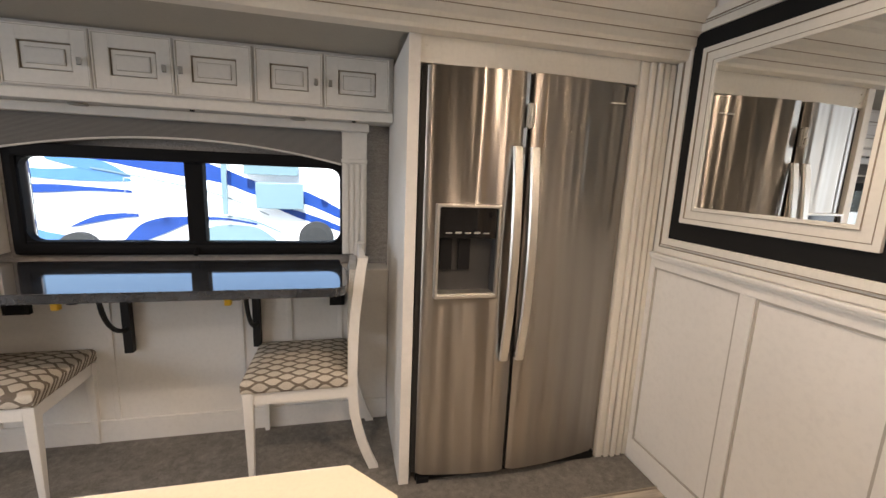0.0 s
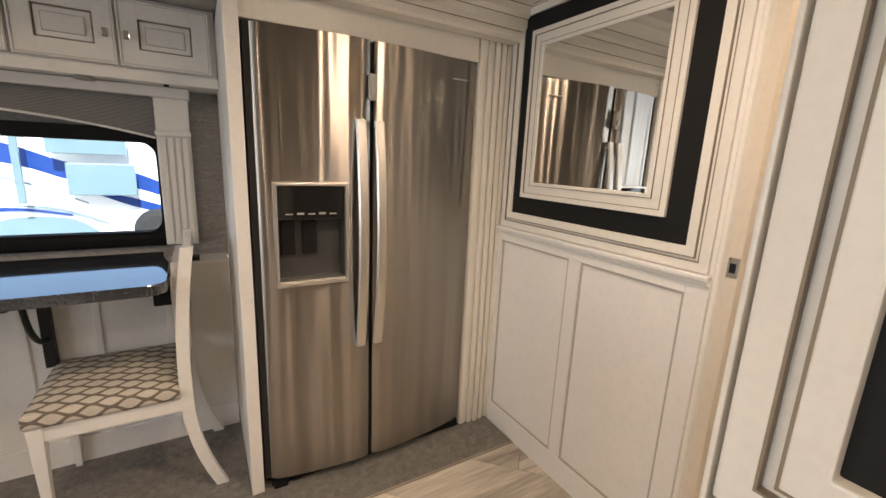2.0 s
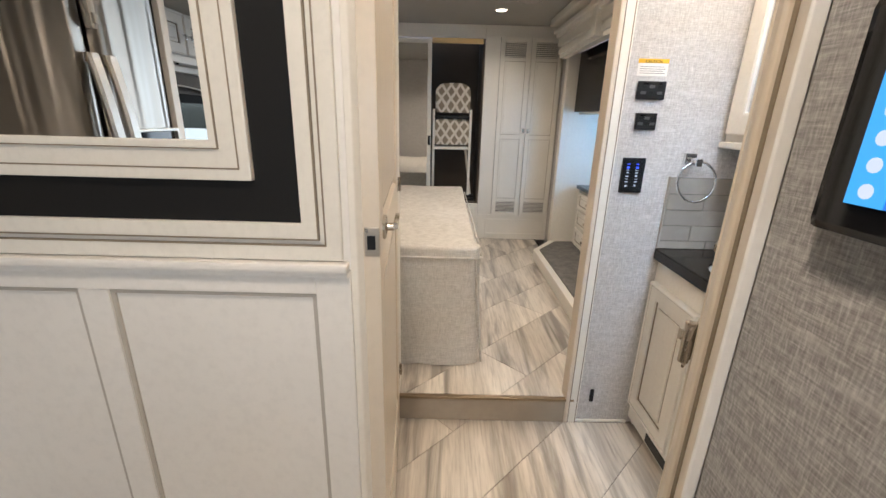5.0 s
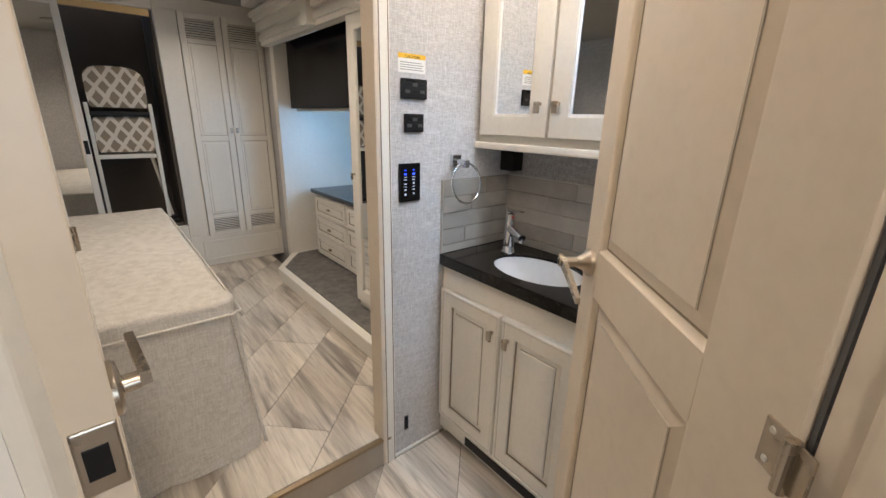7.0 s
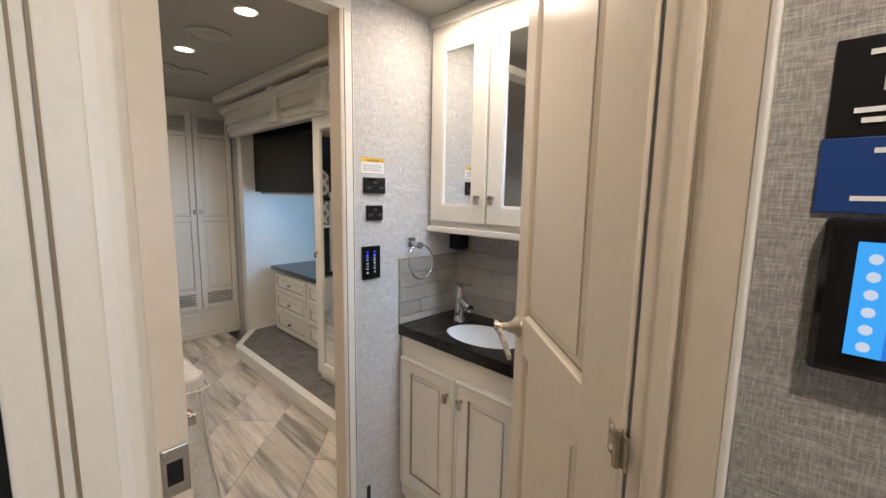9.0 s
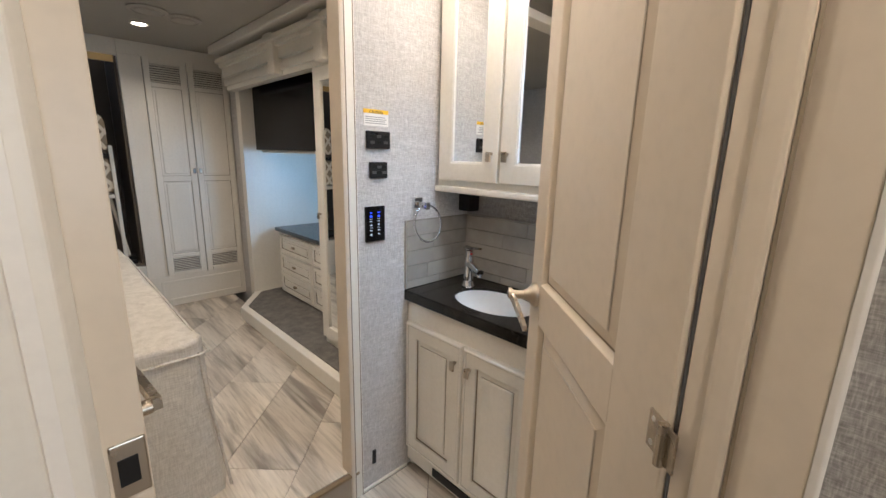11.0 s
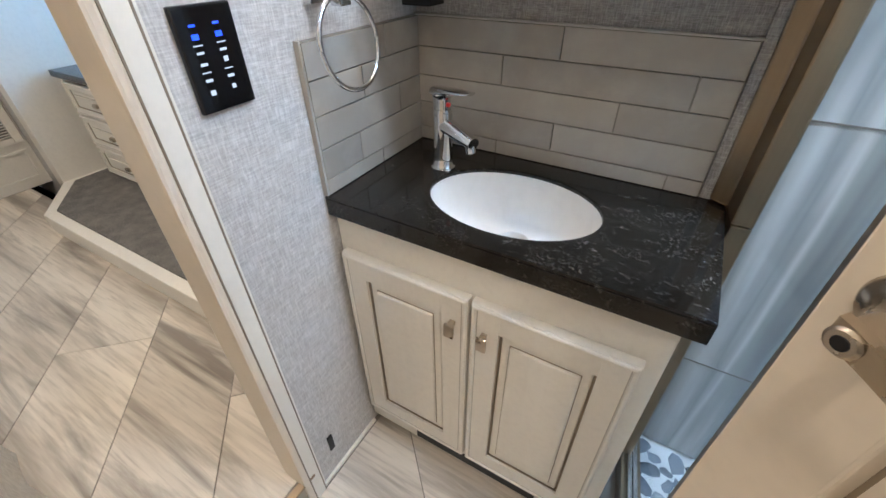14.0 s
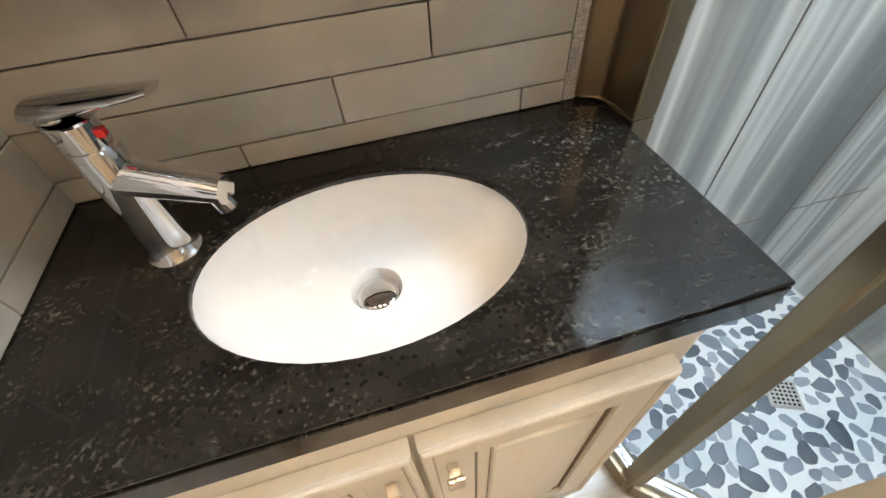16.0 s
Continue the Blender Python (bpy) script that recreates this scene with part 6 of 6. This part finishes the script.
for y0, y1, kn in ((-0.352, -0.078, -0.335), (-0.648, -0.362, -0.378)):
    w, h = y1 - y0, 1.655
    rows = [(0.032, 0.145), (0.175, 0.76), (0.80, 1.455), (1.485, 1.615)]
    m = Matrix.Translation((XC + 0.006, y1, 0.378)) @ FACE_NX
    st = 0.040
    # dark backing sheet paints the shade between slats and panels
    d = part("door", box(0.002, w - 0.002, -0.003, -0.0005, 0.002, h - 0.002, 0, m), RECESS_SHADE, cl, "louvred panel door")
    for a, b in ((0, st), (w - st, w)):
        part("stile", box(a, b, -0.020, -0.0008, 0, h, 0.003, m), WHITE, d)
    edges = [0.0] + [v for r in rows for v in r] + [h]
    for a, b in zip(edges[::2], edges[1::2]):
        part("rail", box(st + 0.0003, w - st - 0.0003, -0.0196, -0.0008, a, b, 0.003, m), WHITE, d)
    for r in rows[1:3]:
        pb = box(st, w - st, -0.009, -0.0035, r[0], r[1], 0, m)
        add_box(pb, st + 0.018, w - st - 0.018, -0.016, -0.006, r[0] + 0.018, r[1] - 0.018, 0.005, m)
        part("raised_panel", pb, WHITE, d)
        part("glaze_line", frame_bm("x", 0, y0 + st, y1 - st, 0.378 + r[0], 0.378 + r[1], 0.003, XC - 0.004, XC + 0.003, 0), GLAZE, d, "brown glaze line")
    louvres(d, XC - 0.005, y0 + st, y1 - st, 0.378 + rows[0][0], 0.378 + rows[0][1], 8)
    louvres(d, XC - 0.005, y0 + st, y1 - st, 0.378 + rows[3][0], 0.378 + rows[3][1], 8)
    tab_knob(d, Matrix.Translation((XC - 0.014, kn, 1.22)) @ FACE_NX, CHROME)

# sliding mirror door and open wardrobe
wr = thing("open_wardrobe", (XC + 0.3, 0.6, 0.12), "wardrobe with a mirrored sliding door pushed open on a dark interior", "wardrobe")
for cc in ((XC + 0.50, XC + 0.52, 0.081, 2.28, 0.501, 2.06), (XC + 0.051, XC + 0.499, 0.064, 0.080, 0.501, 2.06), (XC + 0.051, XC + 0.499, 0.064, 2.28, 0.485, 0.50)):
    part("lining", box(*cc), RECESS_SHADE, wr, "brown-grey interior lining, darkened for shade")
part("top_rail", box(XC + 0.006, XC + 0.05, 0.064, 2.28, 2.02, CEIL - 0.001, 0.003), WHITE, wr)
part("base_rail", box(XC + 0.006, XC + 0.05, 0.064, 2.28, 0.12, 0.484, 0.003), WHITE, wr)
part("drawer_panel", frame_bm("x", 0, 0.10, 0.62, 0.20, 0.44, 0.03, XC, XC + 0.008, 0.003), WHITE, wr)
part("lit_rail", box(XC + 0.032, XC + 0.058, 0.082, 0.553, 1.975, 2.019), BRASS, wr, "brass-toned track")
for y0, y1 in ((0.555, 1.30), (1.26, 2.20)):
    d = part("sliding_door", frame_bm("x", 0, y0, y1, 0.50, 2.005, 0.038, XC + 0.008, XC + 0.030, 0.003), WHITE, wr, "white framed sliding door")
    part("mirror", box(XC + 0.014, XC + 0.022, y0 + 0.034, y1 - 0.034, 0.53, 1.975), MIRROR, d, "mirror glass")

    if y0 < 1:
        part("pull", box(XC + 0.004, XC + 0.0085, y0 + 0.006, y0 + 0.030, 1.06, 1.15, 0.002), BLACK, d, "black recessed pull")

fc = thing("folded_chair", (XC + 0.2, 0.34, 0.50), "folding chair with a diamond-lattice cushion stowed in the wardrobe", "chair", "stowed folding chairs")
for z0, z1, lab in ((1.37, 1.60, 0), (1.06, 1.30, 1)):
    cb2 = cushion(-0.17, 0.17, -0.055, 0.055, 0.0, z1 - z0, 0.045 if not lab else 0.01)
    bmesh.ops.transform(cb2, matrix=pose(XC + 0.17, 0.345, z0, 0, 0, 90), verts=cb2.verts)
    part("cushion", cb2, DIAMOND, fc, "diamond-lattice cushion", True)
part("strap", box(XC + 0.10, XC + 0.24, 0.17, 0.53, 1.31, 1.345, 0.01), BLACK, fc, "black strap")
part("seat_rail", box(XC + 0.10, XC + 0.24, 0.18, 0.53, 1.015, 1.045, 0.005), WHITE, fc)
for y, lean in ((0.165, 0.03), (0.53, 0.0)):
    part("leg", prism([(XC + 0.10, y - 0.012), (XC + 0.13, y - 0.012), (XC + 0.13, y + 0.012), (XC + 0.10, y + 0.012)], 0.50, 1.40, 0.003), WHITE, fc, "white chair frame")
part("leg", rod((XC + 0.16, 0.13, 0.502), (XC + 0.16, 0.21, 1.05), 0.012), WHITE, fc)
part("base_block", add_box(box(XC + 0.08, XC + 0.30, 0.10, 0.55, 0.501, 0.53, 0.004), XC + 0.09, XC + 0.2, 0.10, 0.30, 0.53, 0.56, 0.004), BLACK, fc, "dark folded base")

# slide-out: platform, dresser, screen, wardrobe mirror, valance
plat = thing("slide_platform", (3.4, -0.9, 0.12), "low white-edged platform with a grey carpet top", "platform")
part("nosing", prism([(2.345, -1.33), (XC - 0.26, -1.33), (XC - 0.26, -0.62), (XC - 0.34, -0.62), (4.225, -0.405), (2.345, -0.405)], 0.118, 0.212, 0.006), WHITE, plat, "white painted edge")
part("carpet_top", prism([(2.36, -1.32), (XC - 0.35, -1.32), (XC - 0.37, -0.66), (4.205, -0.455), (2.36, -0.455)], 0.205, 0.220, 0.004), CARPET_DARK, plat, "grey carpet top")

drs = thing("dresser", (3.85, -1.05, 0.22), "antique-white six-drawer dresser with a dark top", "dresser")
part("body", box(3.255, 4.40, -1.335, -0.812, 0.22, 0.742, 0.003), WHITE, drs)
part("top", box(3.25, 4.42, -1.338, -0.785, 0.742, 0.772, 0.004), DARK_TOP, drs, "dark slate-coloured top")
for x0, x1 in ((3.83, 4.36), (3.285, 3.80)):
    for k in range(3):
        z = 0.245 + 0.163 * k
        d = panel_door("drawer", drs, Matrix.Translation((x1, -0.812, z)) @ FACE_PY, x1 - x0, 0.15, WHITE, 0.03, 0.018, 0.006)
        part("knob", box((x0 + x1) / 2 - 0.018, (x0 + x1) / 2 + 0.018, -0.792, -0.776, z + 0.066, z + 0.084, 0.003), NICKEL, d, "nickel pull")

tv = thing("television", (3.95, -0.75, 1.40), "wide flat television with a dark glossy screen", "television")
part("screen", box(3.28, 4.47, -0.735, -0.700, 1.395, 1.865, 0.006), TV_GLASS, tv, "dark glossy screen")
part("back", box(3.45, 4.30, -0.80, -0.735, 1.45, 1.82, 0.01), BLACK, tv)
shelf = thing("tv_cabinet", (3.9, -1.0, 1.37), "white cabinet behind the television", "cabinet")
part("body", box(3.25, XC - 0.335, -1.335, -0.80, 1.380, 1.86), WHITE, shelf)
part("soundbar", box(3.5, 4.40, -0.80, -0.72, 1.375, 1.392, 0.003), WHITE, shelf)

wm = thing("mirror_wardrobe", (2.9, -0.9, 0.22), "tall narrow wardrobe with a mirrored door", "wardrobe")
part("body", box(2.42, 3.245, -1.335, -0.590, 0.22, 1.86, 0.003), WHITE, wm)
for x0, x1 in ((2.83, 3.242), (2.43, 2.82)):
    d = part("door", frame_bm("y", 0, x0, x1, 0.27, 1.835, 0.075, -0.590, -0.568, 0.004), WHITE, wm, "moulded mirror door frame")
    part("mirror", box(x0 + 0.07, x1 - 0.07, -0.586, -0.578, 0.34, 1.765), MIRROR, d, "mirror glass")
    tab_knob(d, Matrix.Translation((x1 - 0.035, -0.568, 1.03)) @ FACE_PY, NICKEL)

va = thing("slide_valance", (3.4, -0.55, 1.82), "antique-white moulded valance with keystone blocks over the slide-out", "valance")
for y0, z0, z1 in ((-0.555, 1.83, 2.00), (-0.540, 1.86, 1.90), (-0.530, 1.92, 1.985), (-0.510, 1.985, 2.01), (-0.485, 2.01, 2.04)):
    part("moulding", box(2.36, XC - 0.27, -0.62, y0, z0, z1, 0.005), WHITE, va)
for x in (3.62, 3.05):
    kb = box(x - 0.045, x + 0.045, -0.60, -0.500, 1.835, 2.04, 0.008)
    add_box(kb, x - 0.055, x + 0.055, -0.60, -0.485, 2.02, 2.055, 0.006)
    part("keystone", kb, WHITE, va, "moulded keystone block")
part("crown", prism([(2.36, -0.62), (XC - 0.25, -0.62), (XC - 0.25, -0.45), (2.36, -0.45)], 2.075, CEIL - 0.001, 0.01), WHITE, va)
built("slide_ceiling", box(2.34, XC - 0.25, -1.34, -0.62, 2.04, 2.075), CEILING, "cream ceiling of the bedroom slide-out", "ceiling")

# ---------------------------------------------------------------- loose pieces: boards, tiles, pebbles
def lay(parent, polys, z0, z1, material, name):
    for poly in polys:
        ob = part(name, prism(poly, z0, z1), material, parent)


lay(floor_main, lines_between(0, (-1.2, XP - 0.013), (-0.50, 1.356), 1.495, 0.305, [1.80, 1.30, 2.15], 1.2), -0.006, 0.0, PLANK, "plank")
lay(floor_bed, lines_between(0, (XP + 0.013, XC + 0.004), (-0.55, 0.62), 1.72, 0.305, [1.737, 2.38, 1.95, 1.40, 2.047], 1.2), 0.114, 0.120, PLANK, "plank")

splash = built("backsplash", box(1.625, 2.2795, -0.799, -0.794, 0.847, 1.128), GROUT_DARK, "taupe glazed tile backsplash behind the sink", "backsplash")
side_sp = built("backsplash_side", box(2.2745, 2.2795, -0.793, -0.437, 0.847, 1.128), GROUT_DARK, "taupe glazed tile backsplash on the partition", "backsplash")
part("edge_trim", box(2.268, 2.280, -0.437, -0.432, 0.847, 1.130, 0.001), SPEAKER, side_sp, "grey tile edge trim")
part("edge_trim", box(1.620, 2.279, -0.799, -0.786, 1.127, 1.131, 0.001), SPEAKER, splash, "grey tile edge trim")
part("edge_trim", box(1.606, 1.624, -0.7995, -0.790, 0.847, 1.24), FABRIC, splash, "grey linen strip beside the tiles")
ROWS_Z = [0.847, 0.880, 0.942, 1.004, 1.066, 1.127]
for r, joints in enumerate(([2.062, 1.690], [1.932], [1.811], [2.060, 1.692], [1.940])):
    xs = [1.626] + sorted(joints) + [2.274]
    for a, b in zip(xs, xs[1:]):
        part("tile", box(a + 0.001, b - 0.001, -0.797, -0.787, ROWS_Z[r] + 0.001, ROWS_Z[r + 1] - 0.001, 0.0012), SUBWAY, splash)
for r, joints in enumerate(([-0.62], [-0.55], [-0.70], [-0.58, -0.50], [-0.66])):
    ys = [-0.786] + sorted(joints[:1]) + [-0.437]
    for a, b in zip(ys, ys[1:]):
        part("tile", box(2.268, 2.277, a + 0.001, b - 0.001, ROWS_Z[r] + 0.001, ROWS_Z[r + 1] - 0.001, 0.0012), SUBWAY, side_sp)

shower_floor = bpy.data.objects["shower_floor"]
rng = random.Random(5)
shapes = []
for s in range(7):
    n, pts = 9, []
    for i in range(n):
        a = 2 * math.pi * i / n
        r = 1 + 0.22 * rng.uniform(-1, 1)
        pts.append((r * math.cos(a), 0.68 * r * math.sin(a)))
    bm = bmesh.new()
    low_r = [bm.verts.new((x, y, 0)) for x, y in pts]
    mid_r = [bm.verts.new((x * 0.97, y * 0.97, 0.10)) for x, y in pts]
    top_r = [bm.verts.new((x * 0.80, y * 0.80, 0.17)) for x, y in pts]
    for a, b in ((low_r, mid_r), (mid_r, top_r)):
        for i in range(n):
            bm.faces.new((a[i], a[(i + 1) % n], b[(i + 1) % n], b[i]))
    bm.faces.new(top_r)
    me = bpy.data.meshes.new("pebble")
    bm.to_mesh(me)
    bm.free()
    me.materials.append(PEBBLE)
    for p in me.polygons:
        p.use_smooth = True
    shapes.append(me)
spots = []
for _ in range(9000):
    x, y = rng.uniform(0.73, 1.52), rng.uniform(-0.775, -0.10)
    if x > 1.50 - 0.2 * (y + 0.6) and y > -0.8 or (x - 1.0) + (y - 0.02) * 1.09 > -0.03 and y > -0.43:
        continue
    if abs(x - 1.008) < 0.055 and abs(y + 0.488) < 0.055:
        continue
    r = rng.uniform(0.014, 0.028)
    if all((x - a) ** 2 + (y - b) ** 2 > (0.93 * (r + c)) ** 2 for a, b, c in spots):
        spots.append((x, y, r))
    if len(spots) >= 300:
        break
for x, y, r in spots:
    ob = new("pebble", rng.choice(shapes))
    ob.parent = shower_floor
    ob.matrix_basis = pose(x, y, 0.040, 0, 0, rng.uniform(0, 360)) @ Matrix.Diagonal((r * 1.25, r * 1.25, r * 0.8, 1))
